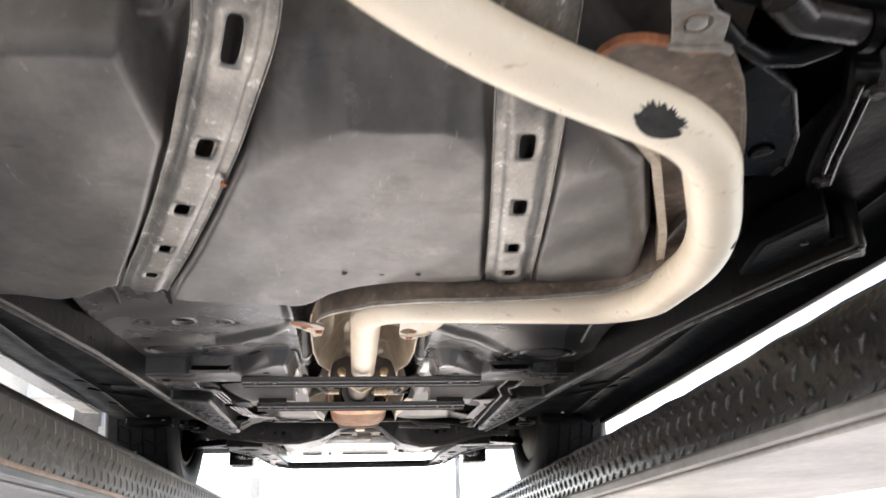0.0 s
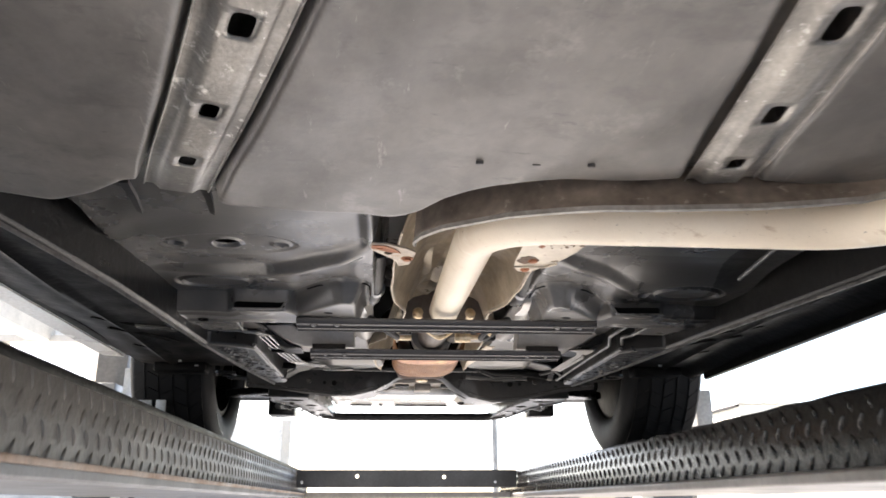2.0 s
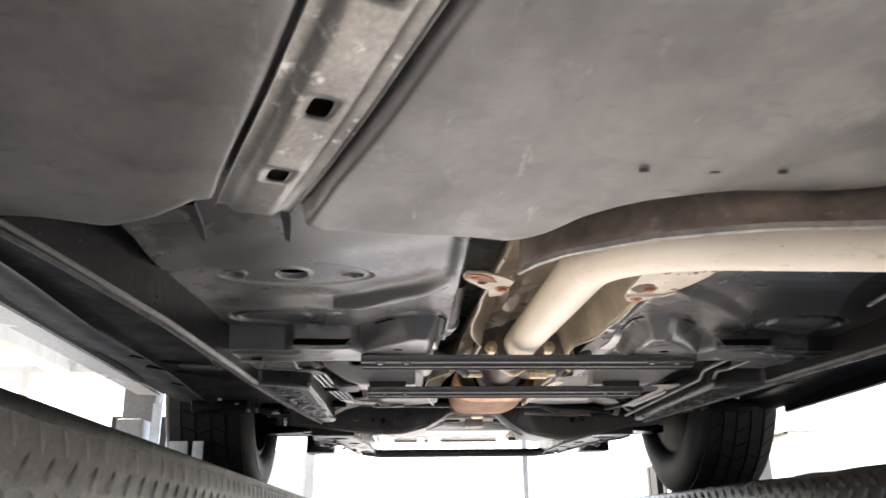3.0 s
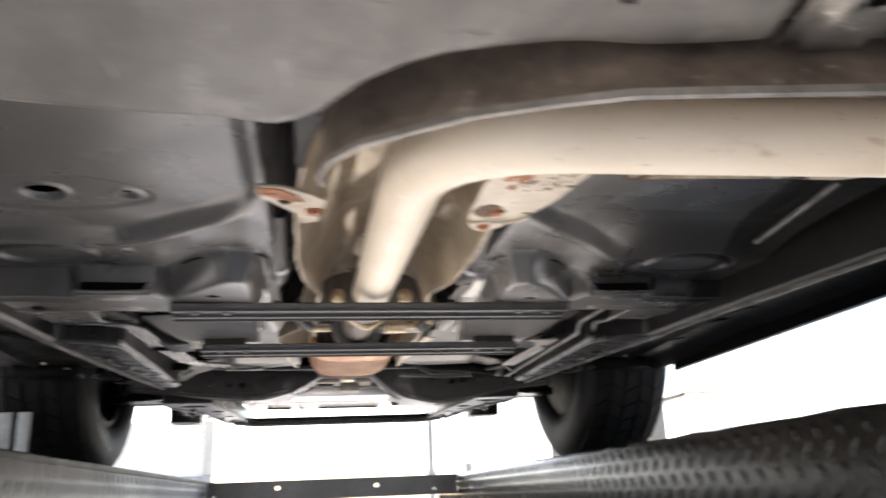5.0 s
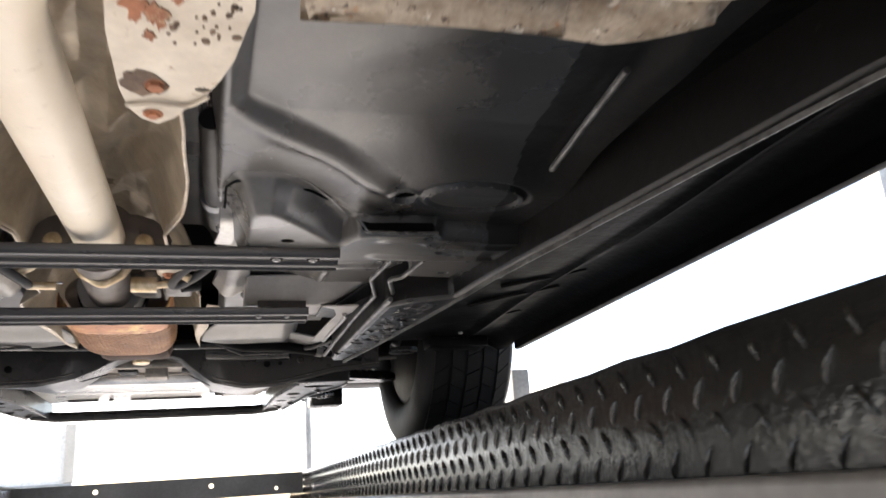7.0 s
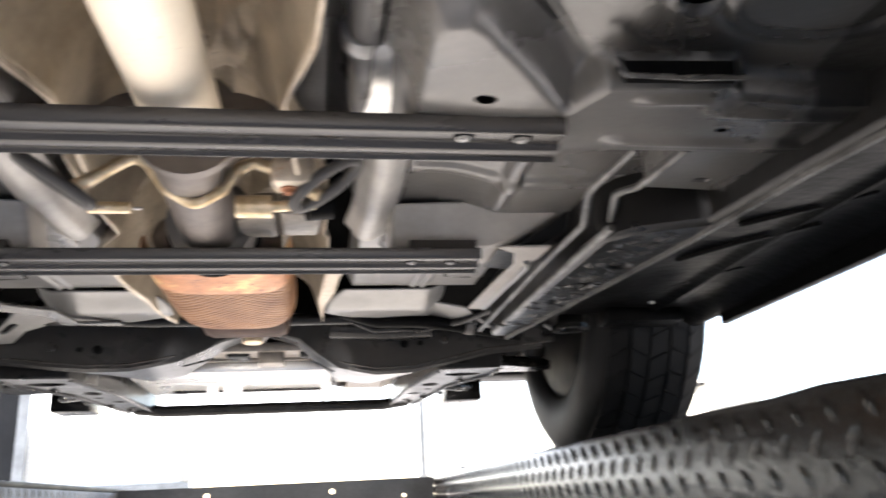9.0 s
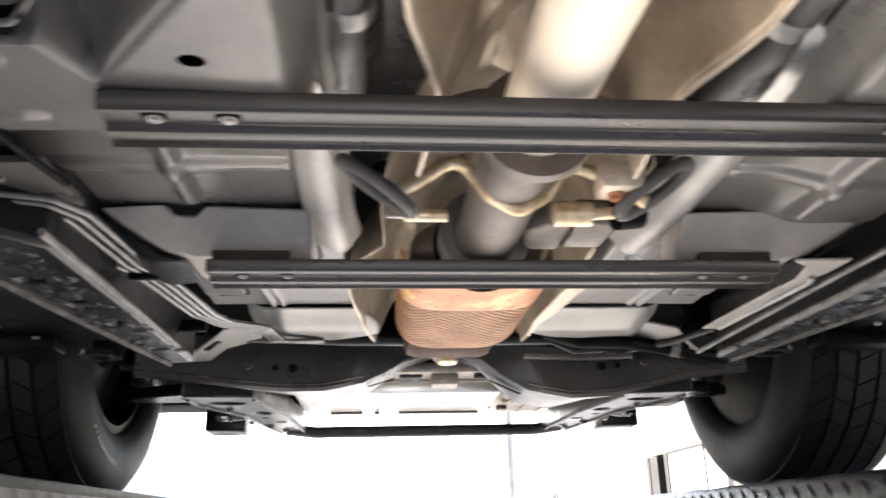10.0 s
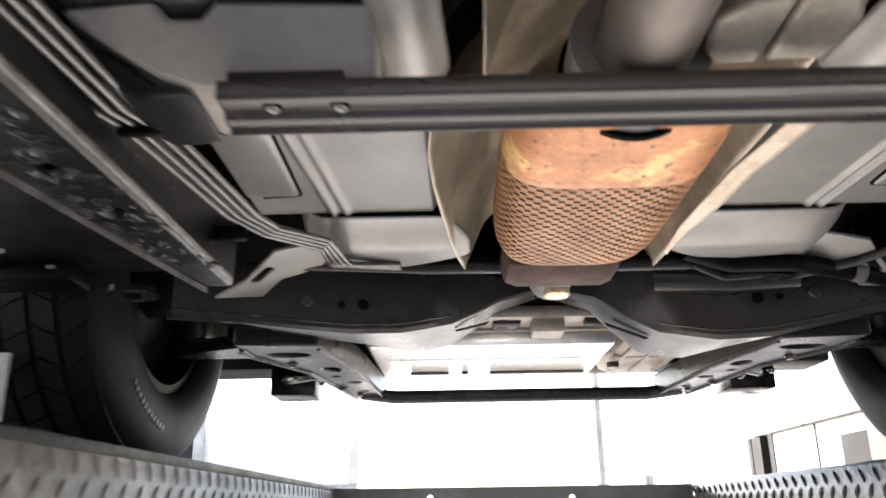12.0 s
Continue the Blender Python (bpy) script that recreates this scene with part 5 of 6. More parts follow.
# rough undercoated hollows on the frame rail
for s in (-1, 1):
    lump = bmesh.new()
    rng = random.Random(7)
    for k in range(150):
        y = rng.uniform(2.06, 2.48)
        x = np.interp(y, [2.06, 2.25, 2.48], [.425, .408, .386]) + rng.uniform(-.026, .026)
        r = rng.uniform(.0015, .0065)
        bmesh.ops.create_icosphere(lump, subdivisions=1, radius=r, matrix=Matrix.Translation((s * x, y, 1.8905)) @ Matrix.Rotation(rng.uniform(0, 3), 4, 'Z') @ Matrix.Diagonal((1.6, .9, .5, 1)))
    tagged(part("blistered_undercoat", lump, SUBFRAME, car, "blistered flaking undercoat", smooth=20), kind="stuff")

# ---- subframe, engine and gearbox ----
def loft_x(sections, s):
    """Boxes of (x, y0, y1, z0, z1, chamfer) joined along x."""
    bm = bmesh.new()
    rows = []
    for x, y0, y1, z0, z1, c in sections:
        rise = .022 * min(1, max(0, (x - .15) / .12))
        rows.append([bm.verts.new((s * x, y, z)) for y, z in ((y0, z1), (y0, z0 + c), (y0 + c, z0), (y1 - c, z0 + rise), (y1, z0 + rise + c), (y1, z1))])
    for r, q in zip(rows, rows[1:]):
        for i in range(6):
            bm.faces.new((r[i], r[(i + 1) % 6], q[(i + 1) % 6], q[i]))
    bm.faces.new(rows[0][::-1])
    bm.faces.new(rows[-1])
    return bm


for s in (-1, 1):
    dip = .016 if s > 0 else 0
    sec = [(.005, 2.90, 2.945, 1.976, 1.995, .003), (.07, 2.875, 2.945, 1.954, 1.99, .004), (.10, 2.845, 2.948, 1.932 - dip * .5, 1.988, .004), (.14, 2.80, 2.95, 1.905 - dip, 1.985, .005), (.175, 2.77, 2.947, 1.892 - dip, 1.985, .005),
           (.205, 2.755, 2.945, 1.884 - dip, 1.985, .005), (.27, 2.745, 2.93, 1.882 - dip * .8, 1.98, .005), (.335, 2.741, 2.915, 1.888 - dip * .4, 1.976, .004), (.40, 2.738, 2.90, 1.896, 1.972, .004), (.50, 2.735, 2.83, 1.905, 1.962, .004)]
    sf = part("subframe", loft_x(sec, s), SUBFRAME, car, "black pressed subframe with holes", smooth=30)
    # subframe holes are near-black discs that paint the shade inside
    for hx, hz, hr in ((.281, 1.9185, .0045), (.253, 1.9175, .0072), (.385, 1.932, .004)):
        part("hole_shade", disc((s * hx, 2.740, hz), hr, -.003, 'y', 14), SHADE_BLACK, sf)
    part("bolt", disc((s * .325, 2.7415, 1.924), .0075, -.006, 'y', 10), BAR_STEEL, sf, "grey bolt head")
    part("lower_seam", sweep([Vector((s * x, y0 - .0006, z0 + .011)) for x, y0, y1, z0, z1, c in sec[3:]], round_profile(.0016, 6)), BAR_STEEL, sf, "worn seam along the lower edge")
    # slot and oval are near-black sheets on the uncut surface, painted as shade
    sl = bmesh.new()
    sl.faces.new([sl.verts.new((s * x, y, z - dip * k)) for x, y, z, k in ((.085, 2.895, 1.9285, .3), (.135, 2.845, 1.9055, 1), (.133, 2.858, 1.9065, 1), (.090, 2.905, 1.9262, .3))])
    solid(part("slot", sl, SHADE_BLACK, sf, "near-black sheet painted as a shaded slot"), .001)
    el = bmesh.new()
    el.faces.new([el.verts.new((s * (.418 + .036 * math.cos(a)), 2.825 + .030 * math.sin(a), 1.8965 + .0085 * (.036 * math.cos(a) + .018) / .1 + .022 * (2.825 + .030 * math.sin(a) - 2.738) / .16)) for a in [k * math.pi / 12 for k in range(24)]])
    solid(part("oval_hole_shade", el, SHADE_BLACK, sf, "near-black sheet painted as a shaded oval hole"), .002)
    arm = plate(mirror([(.335, 2.88), (.455, 2.86), (.45, 2.95), (.385, 3.10), (.345, 3.45), (.285, 3.45), (.30, 3.10)], s), 1.893, 1.935,
                [mirror(circle(.392, 2.945, .034, .017), s), mirror(circle(.345, 3.08, .016, .022), s), mirror(circle(.350, 3.15, .007), s), mirror(circle(.325, 3.22, .012), s), mirror(circle(.318, 3.33, .008), s)])
    arm_ob = soften(part("subframe_arm", arm, ARM_PAINT, car, "black subframe arm with holes"), .004)
    # beads in a lighter black paint the highlights along the arm's edges
    part("edge_bead", sweep(fillet(mirror([(.452, 2.90, 1.8935), (.448, 2.95, 1.8925), (.386, 3.10, 1.8925), (.347, 3.43, 1.8925)], s), .03, 5), round_profile(.0042, 8)), SUBFRAME, arm_ob, "folded edge, lighter to paint its highlight")
    part("edge_bead", sweep(fillet(mirror([(.337, 2.90, 1.8935), (.303, 3.10, 1.8925), (.289, 3.43, 1.8925)], s), .03, 5), round_profile(.0036, 8)), SUBFRAME, arm_ob, "folded edge, lighter to paint its highlight")
    lca = plate(mirror([(.40, 2.985), (.47, 3.01), (.60, 3.07), (.625, 3.10), (.60, 3.125), (.47, 3.125), (.40, 3.15), (.43, 3.07)], s), 1.922, 1.945, [mirror(circle(.475, 3.068, .026, .016), s)])
    soften(part("control_arm", lca, BLACK_PAINT, car, "black lower control arm"), .006)
    part("tie_rod", tube([(s * .36, 3.02, 1.965), (s * .50, 2.985, 1.962), (s * .60, 2.99, 1.972)], .009, .04, 12), TUBE, car, "dark steering rod")
    part("drive_shaft", tube([(s * .28, 3.10, 2.02), (s * .60, 3.08, 2.055)], .016, n=16), BLACK_PAINT, car, "black drive shaft")
    boot = lathe([(0, .018), (.02, .034), (.03, .026), (.045, .037), (.055, .028), (.07, .040), (.08, .030), (.10, .044), (.11, .02)], (s * .53, 3.08, 2.05), 'x', 20)
    part("shaft_boot", boot, RUBBER, car, "ribbed rubber boot")
    part("stay_box", block(min(s * .43, s * .525), max(s * .43, s * .525), 3.40, 3.50, 1.896, 1.955, None, .005), BLACK_PAINT, car, "black box bracket")
    part("link_rod", tube([(s * .36, 3.20, 1.91), (s * .45, 3.30, 1.915), (s * .50, 3.42, 1.93)], .010, .03, 12), BLACK_PAINT, car)
    for k, (bx, by) in enumerate(((.42, 3.15), (.385, 3.21), (.355, 3.28), (.33, 3.36), (.40, 3.02))):
        part("bolt", bolt((s * bx, by, 1.893), .0062, .006), BAR_STEEL, car, "dark subframe bolt")
    part("washer_eye", lathe([(-.004, .018), (-.004, .034), (.004, .034), (.004, .018)], (s * .564, 2.764, 1.946), 'z', 24, closed=True), BLACK_PAINT, car, "grey bush eye")
    part("strut_knuckle", block(min(s * .555, s * .60), max(s * .555, s * .60), 3.04, 3.13, 1.94, 2.14, None, .012), BLACK_PAINT, car, "black knuckle")

part("front_crosstube", tube([(-.33, 3.40, 1.898), (-.27, 3.43, 1.893), (.27, 3.44, 1.895), (.33, 3.41, 1.900)], .014, .05, 14), BLACK_PAINT, car, "black front cross tube")
pan = part("gearbox_pan", block(-.285, .135, 3.06, 3.375, 1.924, 1.965, None, .010), CAST, car, "bright cast gearbox pan")
part("pan_flange", plate([(-.296, 3.045), (.10, 3.045), (.142, 3.085), (.142, 3.385), (-.296, 3.385)], 1.9645, 1.971), CAST, pan)
part("pan_step", block(-.26, .09, 3.17, 3.20, 1.9215, 1.93, None, .003), CAST, pan)
for bx, by in ((-.290, 3.07), (-.290, 3.13), (-.290, 3.19), (-.290, 3.25), (-.290, 3.31), (-.20, 3.05), (-.10, 3.05), (0, 3.05), (.08, 3.05), (.137, 3.12)):
    part("bolt", bolt((bx, by, 1.9645), .007, .010), BAR_STEEL, pan, "dark pan bolt")
gear = part("gear_housing", block(.148, .292, 3.03, 3.40, 1.929, 2.02, None, .026), GEARBOX, car, "dull cast gear housing with ribs")
for xx in (.172, .215, .262):
    part("rib", block(xx - .004, xx + .004, 3.05, 3.36, 1.9255, 1.94, None, .003), GEARBOX, gear)
part("rib", block(.155, .285, 3.20, 3.21, 1.926, 1.94, None, .003), GEARBOX, gear)
part("drain_plug", disc((.160, 3.242, 1.926), .012, -.010, 'z', 16), BAR_STEEL, gear, "dark drain plug")
part("engine_block", block(-.32, .27, 2.96, 3.55, 1.9715, 2.13, None, .02), UNDERCOAT, car, "dark engine block")
bell = part("bell_housing", block(-.152, .138, 2.968, 3.042, 1.951, 1.9713, None, .005), GEARBOX, car, "dull grey-brown bell housing")
part("flange", block(-.158, .142, 3.0425, 3.0525, 1.946, 1.9713, None, .002), GEARBOX, bell, "thin housing flange")
for bx in (-.12, -.06, .08, .12):
    part("bolt", bolt((bx, 2.99, 1.951), .006, .006), BAR_STEEL, bell, "dark housing bolt")
part("mount_bracket", block(-.013, .038, 2.975, 3.03, 1.929, 1.958, None, .004), GEARBOX, car, "grey mount bracket")
for x0, x1 in ((-.225, -.150), (-.125, -.112), (-.070, .115)):
    part("pan_rail", block(x0, x1, 3.300, 3.312, 1.9185, 1.9238, None, .002), BAR_STEEL, pan, "dark lower pan rail")
part("mount_bolt", tube([(.070, 2.985, 1.952), (.118, 2.985, 1.948)], .011, n=14), BLACK_PAINT, car, "black mount stub")
part("mount_arm", block(-.075, -.030, 2.985, 3.04, 1.944, 1.9712, None, .005), BLACK_PAINT, car, "black mount arm")
part("steering_gear", tube([(.13, 2.76, 1.955), (.22, 2.74, 1.945), (.30, 2.72, 1.945)], .022, .03, 16), BLACK_PAINT, car, "black rack housing")
part("steering_pipe", tube([(.16, 2.69, 1.950), (.20, 2.70, 1.935), (.24, 2.69, 1.935), (.29, 2.71, 1.938), (.345, 2.66, 1.94), (.39, 2.58, 1.945)], .006, .02, 10), BLACK_PAINT, car, "black bent pipe")
part("rack_hose", tube([(.145, 2.665, 1.958), (.20, 2.675, 1.944), (.27, 2.66, 1.940), (.33, 2.685, 1.938), (.40, 2.70, 1.930), (.455, 2.72, 1.925)], .011, .04, 12), UNDERCOAT, car, "black rubber hose by the steering rack")
part("hose_clip", tube([(.352, 2.689, 1.9365), (.366, 2.692, 1.935)], .0135, n=14), RUBBER, car, "grey hose clip")
part("anti_roll_bar", tube([(-.33, 2.68, 1.957), (-.17, 2.70, 1.955), (.17, 2.70, 1.955), (.33, 2.68, 1.957)], .010, .04, 14), BLACK_PAINT, car, "black anti-roll bar")
part("front_valance", block(-.74, .74, 3.60, 3.74, 1.985, 2.139, None, .01), UNDERCOAT, car, "black front undertray")

# ---- front wheels ----
def wheel(s):
    cx, cy, cz = (.743 if s > 0 else -.731), 3.085, 2.064
    w = part("wheel", lathe([(-.10, .055), (-.10, .19), (-.094, .207), (-.088, .200), (-.08, .188), (.05, .182), (.085, .195), (.095, .207), (.098, .19), (.05, .17), (.045, .05), (-.02, .05)], (cx, cy, cz), 'x', 48), UNDERCOAT, car, "dark steel wheel")
    p = [(-.098, .205), (-.108, .212), (-.1165, .245), (-.118, .275), (-.112, .302), (-.100, .320), (-.082, .3300), (-.055, .3335), (0, .3345), (.055, .3335), (.082, .3300), (.100, .320), (.112, .302), (.118, .275), (.1165, .245), (.108, .212), (.098, .205), (.06, .30), (-.06, .30)]
    ty = part("tyre", lathe(p, (cx, cy, cz), 'x', 72, closed=True), TYRE, w, "black tyre with dusty sidewall", smooth=50)
    tb = bmesh.new()
    cols_ = [(-.094, -.062), (-.054, -.024), (-.016, .016), (.024, .054), (.062, .094)]
    for ci, (a, b) in enumerate(cols_):
        n = 46
        for i in range(n):
            a0 = 2 * math.pi * (i + (.5 if ci % 2 else 0)) / n
            a1 = a0 + 2 * math.pi / n * .92
            sk = (.075 if ci in (0, 4) else .045) * (1 if ci % 2 else -1)
            vs = []
            for rr in (-.003, .0045):
                for xx, aa in ((a, a0), (b, a0 + sk), (b, a1 + sk), (a, a1)):
                    base = np.interp(abs(xx), [0, .055, .082, .100], [.3345, .3335, .330, .320])
                    vs.append(tb.verts.new((cx + xx, cy + (base + rr) * math.cos(aa), cz + (base + rr) * math.sin(aa))))
            for f in ((4, 5, 6, 7), (0, 1, 5, 4), (1, 2, 6, 5), (2, 3, 7, 6), (3, 0, 4, 7)):
                tb.faces.new([vs[q] for q in f])
    tagged(part("tread", tb, TYRE, ty, "tread blocks with grooves", smooth=30), kind="stuff")
    # raised bars where the sidewall writing stands
    lt = bmesh.new()
    for i in range(11):
        an = radians(-128 + i * 3.0)
        r0, r1 = .264, .273
        vs = []
        for xo in (-.1165, -.1195):
            for rr, da in ((r0, -.013), (r0, .013), (r1, .013), (r1, -.013)):
                vs.append(lt.verts.new((cx + s * xo, cy + rr * math.cos(an + da), cz + rr * math.sin(an + da))))
        for f in ((4, 5, 6, 7), (0, 1, 5, 4), (1, 2, 6, 5), (2, 3, 7, 6), (3, 0, 4, 7)):
            lt.faces.new([vs[q] for q in f])
    if s < 0:
        part("sidewall_mark", lt, RUBBER, ty, "raised grey sidewall marks")
    else:
        lt.free()
    hub = lathe([(-.09, .0001), (-.09, .06), (-.06, .075), (-.05, .10), (-.045, .145), (-.035, .145), (-.03, .06), (0, .05)], (cx, cy, cz), 'x', 32) if s > 0 else \
        lathe([(.09, .0001), (.09, .06), (.06, .075), (.05, .10), (.045, .145), (.035, .145), (.03, .06), (0, .05)], (cx, cy, cz), 'x', 32)
    part("brake_disc", hub, UNDERCOAT, w, "dark brake disc and hub")
    return w


wheel(-1)
wheel(1)
for s in (-1, 1):
    arch_l = bmesh.new()
    rows = []
    for k in range(25):
        an = radians(-8 + 196 * k / 24)
        rows.append([arch_l.verts.new((s * x, 3.085 + .395 * math.cos(an), 2.06 + .36 * math.sin(an))) for x in (.58, .70, .84)])
    for r, q in zip(rows, rows[1:]):
        for i in range(2):
            arch_l.faces.new((r[i], r[i + 1], q[i + 1], q[i]))
    solid(part("wheel_arch", arch_l, BLACK_PAINT, car, "black wheel-arch liner"), .004)
    part("arch_bracket", block(min(s * .60, s * .74), max(s * .60, s * .74), 2.66, 2.72, 1.935, 1.965, None, .006), UNDERCOAT, car)
    part("arch_screw", disc((s * .655, 2.60, 1.955), .005, -.004, 'z', 10), ALUM, car, "bright screw")

# ---- rear underside by the pipe ----
hs = plate([(.209, .650), (.221, .633), (.237, .629), (.265, .632), (.273, .641), (.318, .638), (.334, .647), (.364, .691), (.396, .753), (.429, .826), (.475, .95), (.515, 1.2), (.46, 1.2), (.40, 1.0), (.325, .82), (.245, .72)], 1.943, 1.9455)
rear_shield = part("rear_shield", hs, SHIELD_DIRT, car, "grey-brown heat shield behind the pipe bend")
fl = bmesh.new()
sweep(fillet([(.225, .70, 1.928), (.317, .813, 1.924), (.395, 1.002, 1.920), (.452, 1.18, 1.912)], .08, 6), [(-.006, -.010), (.005, -.012), (.005, .022), (-.004, .022)], bm=fl)
part("shield_edge", fl, RUST_EDGE, rear_shield, "cream turned-down shield edge")
fl = bmesh.new()
sweep(fillet([(.207, .665, 1.941), (.210, .648, 1.941), (.222, .632, 1.941), (.240, .628, 1.941), (.265, .631, 1.941)], .015, 6), [(-.0035, -.004), (.0035, -.004), (.0035, .004), (-.0035, .004)], bm=fl)
part("shield_edge", fl, RUST, rear_shield, "rusty shield rim")
fl = bmesh.new()
sweep(fillet([(.334, .647, 1.942), (.364, .691, 1.942), (.396, .753, 1.942), (.429, .826, 1.942), (.475, .95, 1.942)], .05, 6), round_profile(.003, 6), bm=fl)
part("shield_edge", fl, SHIELD_DIRT, rear_shield)
part("rust_patch", plate([(.283, .646), (.290, .640), (.305, .644), (.318, .641), (.322, .647), (.300, .651)], 1.9415, 1.9427), RUST, rear_shield, "flaking rust")
hb = soften(part("hanger_plate", plate([(.230, .530), (.268, .530), (.281, .570), (.290, .580), (.303, .585), (.308, .603), (.313, .626), (.266, .629), (.256, .600), (.246, .575)], 1.934, 1.937), LIP_PALE, car, "grey-tan bracket with bolt"), .001)
part("ledge", sweep(fillet([(.264, .629, 1.9345), (.290, .632, 1.9345), (.314, .629, 1.9345), (.327, .636, 1.9355)], .01, 4), [(-.003, -.003), (.003, -.003), (.003, .006), (-.003, .006)]), LIP_PALE, hb)
part("washer", lathe([(0, .0105), (-.003, .0110), (-.003, .0140), (0, .0145)], (.275, .592, 1.934), 'z', 24), SHIELD_DIRT, hb, "brown washer")
part("bolt", disc((.275, .592, 1.934), .0095, -.005, 'z', 20, None, -.001), LIP_PALE, hb, "worn round bolt head")
beam_path = fillet([(.16, .555, 1.985), (.30, .573, 1.98), (.395, .600, 1.978), (.50, .615, 1.978), (.64, .625, 1.98)], .06, 5)
axle = part("axle_beam", sweep(beam_path, [(-.024, -.012), (-.018, -.018), (.018, -.018), (.024, -.012), (.024, .030), (-.024, .030)]), UNDERCOAT, car, "black rear axle beam")
part("bush", tube([(.352, .580, 1.958), (.384, .606, 1.956), (.445, .618, 1.958)], .019, .02, 20), BAR_STEEL, axle, "dusty black bush")
part("bush_collar", lathe([(-.006, .012), (-.006, .024), (.006, .024), (.006, .012)], (.455, .620, 1.958), 'x', 20, closed=True), UNDERCOAT, axle)
part("hose", tube([(.285, .592, 1.962), (.304, .610, 1.955), (.340, .643, 1.953), (.376, .666, 1.953), (.415, .668, 1.956), (.45, .655, 1.965)], .0095, .02, 14), BLACK_PAINT, car, "black rubber hose")
dp = plate([(.388, .687), (.420, .703), (.443, .728), (.475, .775), (.498, .823), (.514, .862), (.523, .891), (.520, .925), (.47, .935), (.42, .88), (.38, .76), (.37, .72)], 1.962, 1.970, [circle(.475, .865, .016, .020)])
drum = part("backing_plate", dp, BLACK_PAINT, car, "black pressed backing plate")
part("rim", sweep(fillet([(.388, .687, 1.961), (.443, .728, 1.960), (.498, .823, 1.960), (.523, .891, 1.960), (.520, .925, 1.962)], .03, 5), round_profile(.003, 8)), BAR_STEEL, drum, "worn rolled rim")
part("boss", disc((.475, .865, 1.962), .013, -.006, 'z', 16), BAR_STEEL, drum)
lk = soften(part("rear_link", plate([(.462, .660), (.500, .663), (.541, .764), (.565, .84), (.598, .922), (.570, .935), (.545, .889), (.514, .799), (.501, .735)], 1.944, 1.968), UNDERCOAT, car, "black rear suspension link"), .005)
part("rib", sweep(fillet([(.492, .690, 1.944), (.518, .765, 1.942), (.545, .842, 1.942), (.577, .922, 1.944)], .03, 4), round_profile(.0034, 8)), BLACK_PAINT, lk)
part("rib", sweep(fillet([(.509, .700, 1.944), (.530, .762, 1.942), (.556, .838, 1.942), (.588, .915, 1.944)], .03, 4), round_profile(.0028, 8)), BLACK_PAINT, lk)
part("bolt", bolt((.515, .70, 1.944), .009, .008), BAR_STEEL, lk)
part("bolt", bolt((.572, .90, 1.944), .009, .008), BAR_STEEL, lk)
jb = soften(part("jack_bracket", plate([(.548, 1.035), (.587, .928), (.642, 1.014), (.615, 1.16), (.575, 1.16)], 1.906, 1.96), UNDERCOAT, car, "black folded jacking bracket"), .006)
soften(part("ledge", plate([(.644, 1.014), (.683, 1.003), (.698, 1.022), (.735, 1.077), (.704, 1.103), (.655, 1.06)], 1.908, 1.95), UNDERCOAT, jb), .006)
part("lug", disc((.605, 1.02, 1.906), .006, -.003, 'z', 10), BAR_STEEL, jb)
part("rear_panel", block(.435, .80, .2, 1.0, 2.0, 2.01), UNDERCOAT, car)
part("rear_panel", block(-.80, .434, -.95, .25, 2.0, 2.01), UNDERCOAT, car)

# ---- surroundings seen past the wheels, with an added unseen roof and rear wall ----
wl = wall_block("wall_left", -4.25, -4.0, -7.0, 13.0, 0.0, 1.0, CREAM, "cream workshop wall below a band of tall window openings")
part("lintel", block(-4.25, -4.0, -7.0, 13.0, 3.42, 4.0), BAR_CREAM, wl, "cream lintel")
for y in (-6.9, -4.2, -1.5, 1.2, 12.0):
    part("mullion", block(-4.17, -4.08, y - .045, y + .045, 1.0005, 3.4195), BAR_CREAM, wl, "cream upright bar")
# unseen roof, added to keep sun off the ground under the lift
roof = tagged(obj("roof", block(-4.25, 5.2, -1.9, 5.6, 4.001, 4.2), FRAME_GREY), "unseen grey roof added to shade the ground round the lift", "roof", kind="structure")
# unseen wall, added to throw sunlight back under the car
wall_block("bounce_wall_rear", -4.25, 9.0, -11.25, -11.0, 0.0, 3.6, CONCRETE, "unseen grey wall added behind the lift to bounce sunlight")
# unseen columns that only carry the added roof
col = thing("unseen_roof_column", (5.0, 5.4, 0), "unseen grey square column under the added roof", "column", "roof columns")
part("shaft", block(4.92, 5.08, 5.32, 5.48, 0, 4.0005), FRAME_GREY, col)
part("foot", block(4.85, 5.15, 5.25, 5.55, 0, .015), FRAME_GREY, col)
copy_thing(col, Matrix.Translation(full((5.0, -1.0, 0))))
wf = wall_block("wall_front", -6.5, -1.16, 10.0, 10.2, 0.0, 2.52, CREAM, "low white panel wall with a grey base band")
part("base_band", block(-6.5, -1.16, 9.95, 9.998, 0.0, 1.93), FRAME_GREY, wf, "grey base band")
part("end_trim", block(-1.24, -1.15, 9.96, 9.998, 1.94, 2.52), BAR_CREAM, wf, "cream end trim")
part("upper_wall", block(-9.0, -1.3, 10.06, 10.2, 3.49, 5.6), CREAM, wf, "cream upper panels")
part("transom", block(-9.0, -1.3, 9.96, 10.04, 3.41, 3.488), BAR_CREAM, wf, "cream cross bar")
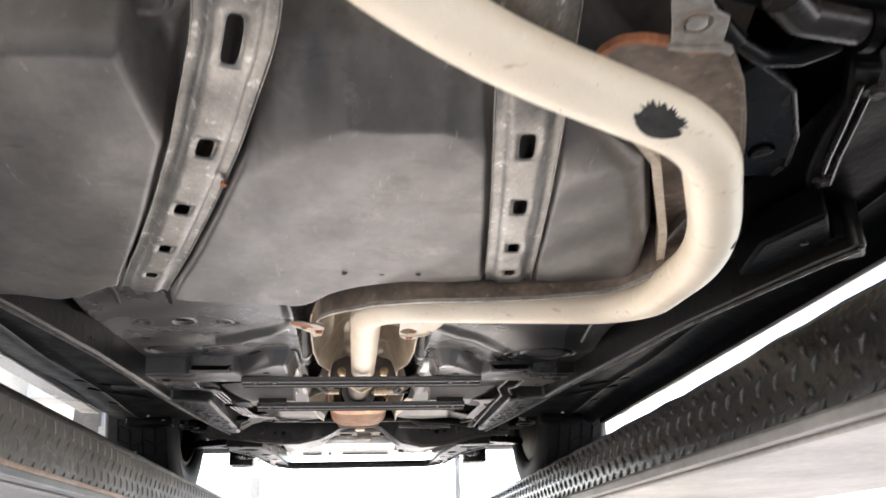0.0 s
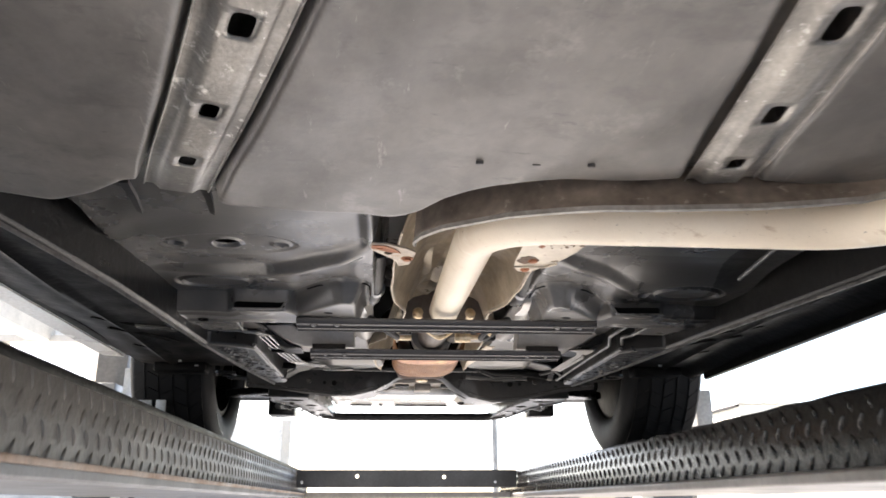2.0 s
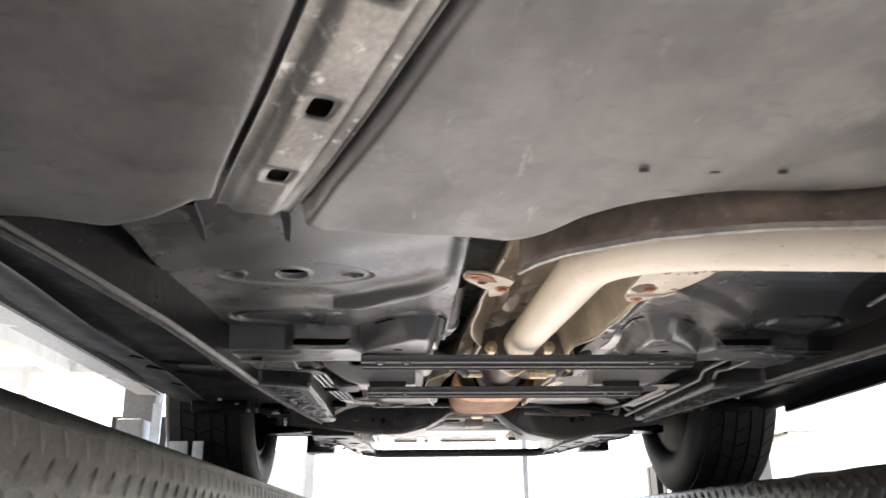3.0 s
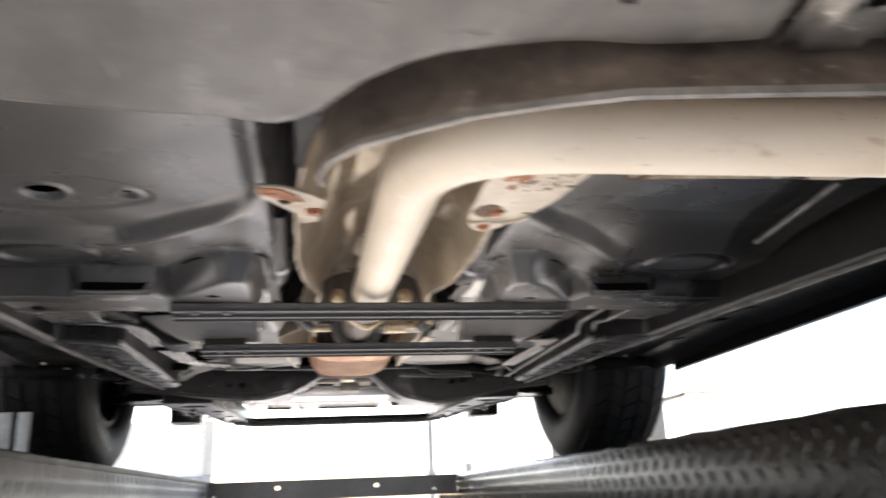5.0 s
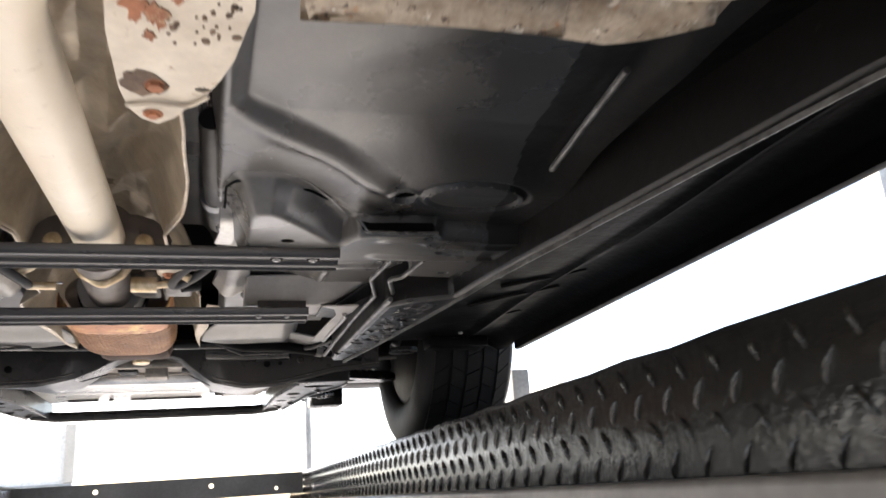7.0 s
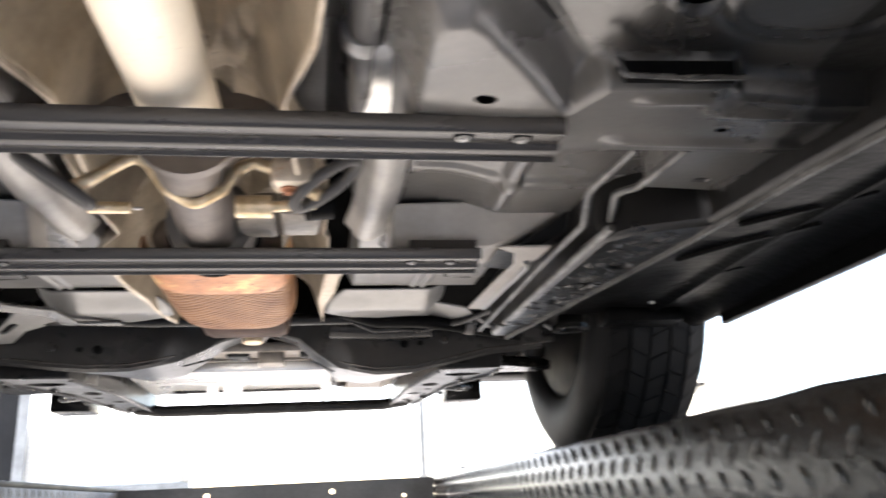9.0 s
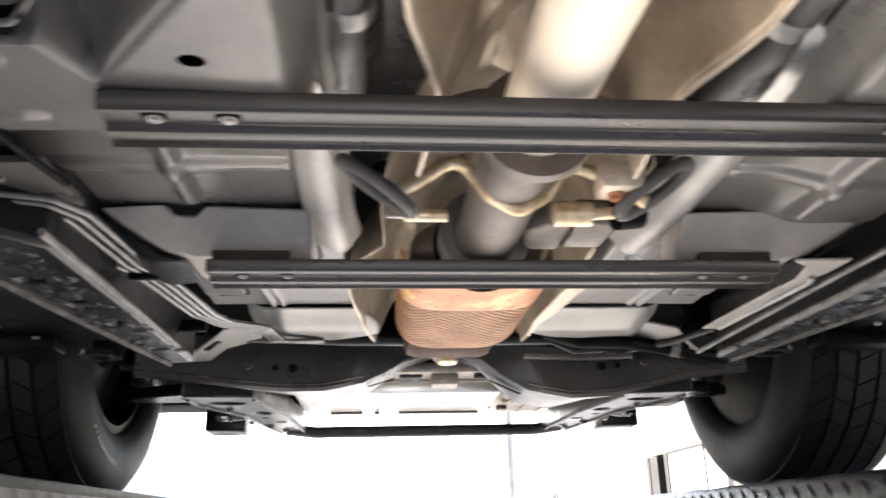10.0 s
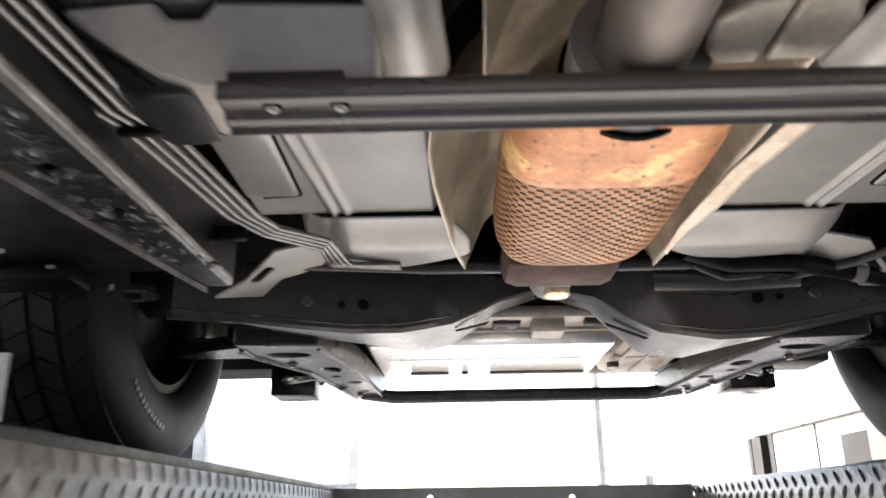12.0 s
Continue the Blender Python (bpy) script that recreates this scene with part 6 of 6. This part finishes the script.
for mx in (-4.52, -7.2):
    part("mullion", block(mx - .04, mx + .04, 9.98, 10.05, 2.525, 3.4095), BAR_CREAM, wf, "cream upright bar")
wr = wall_block("wall_right", 2.12, 2.40, 5.3, 7.60, 0.0, 2.17, CREAM, "low pale outbuilding wall beside the yard")
part("door_frame", block(2.112, 2.36, 7.602, 7.68, 0.0, 2.165), DARK_OPENING, wr, "dark door frame")
part("door_frame", block(2.112, 2.36, 7.84, 8.02, 0.0, 2.165), DARK_OPENING, wr, "dark door frame")
part("door", block(2.22, 2.26, 7.6805, 7.8395, 0.0, 2.155), DARK_OPENING, wr, "dark door")
part("jamb", block(2.108, 2.27, 8.03, 8.10, 0.0, 2.165), DARK_OPENING, wr, "dark door jamb")
part("roof_edge", block(2.105, 2.50, 5.28, 8.03, 2.172, 2.186), CREAM, wr, "pale roof edge")
part("fascia", block(2.098, 2.1185, 5.30, 7.60, 2.158, 2.1715), DARK_OPENING, wr, "dark fascia under the roof edge")
part("panel_joint", block(2.114, 2.119, 6.885, 6.905, 0.0, 2.157), DARK_OPENING, wr, "dark panel joint")
window = part("window", block(2.113, 2.119, 6.08, 6.58, 1.3, 2.09), FRAME_GREY, wr, "grey window")
part("pane", block(2.109, 2.1125, 6.11, 6.55, 1.33, 2.06), DARK_OPENING, window)
pl = thing("pole", (1.02, 8.4, 0), "thin grey steel pole in the yard", "pole")
part("shaft", tube([(1.02, 8.4, 0.0), (1.02, 8.4, 4.2)], .028, n=12), FRAME_GREY, pl)
part("collar", tube([(1.02, 8.4, 1.80), (1.02, 8.4, 1.86)], .045, n=12), FRAME_GREY, pl)
sp = thing("bollard", (1.30, 8.0, 0), "short grey post in the yard", "bollard")
part("shaft", tube([(1.30, 8.0, 0.0), (1.30, 8.0, 1.90)], .035, n=12), FRAME_GREY, sp)
part("post", block(-2.82, -2.72, 9.90, 9.948, 0.0, 3.40), FRAME_GREY, wf, "grey upright post")
# flat dark sheet paints the shaded interior behind the opening
part("doorway_shade", block(-3.45, -2.822, 9.93, 9.948, 0.0, 2.90), DARK_OPENING, wf, "dark sheet painted as a shaded doorway")
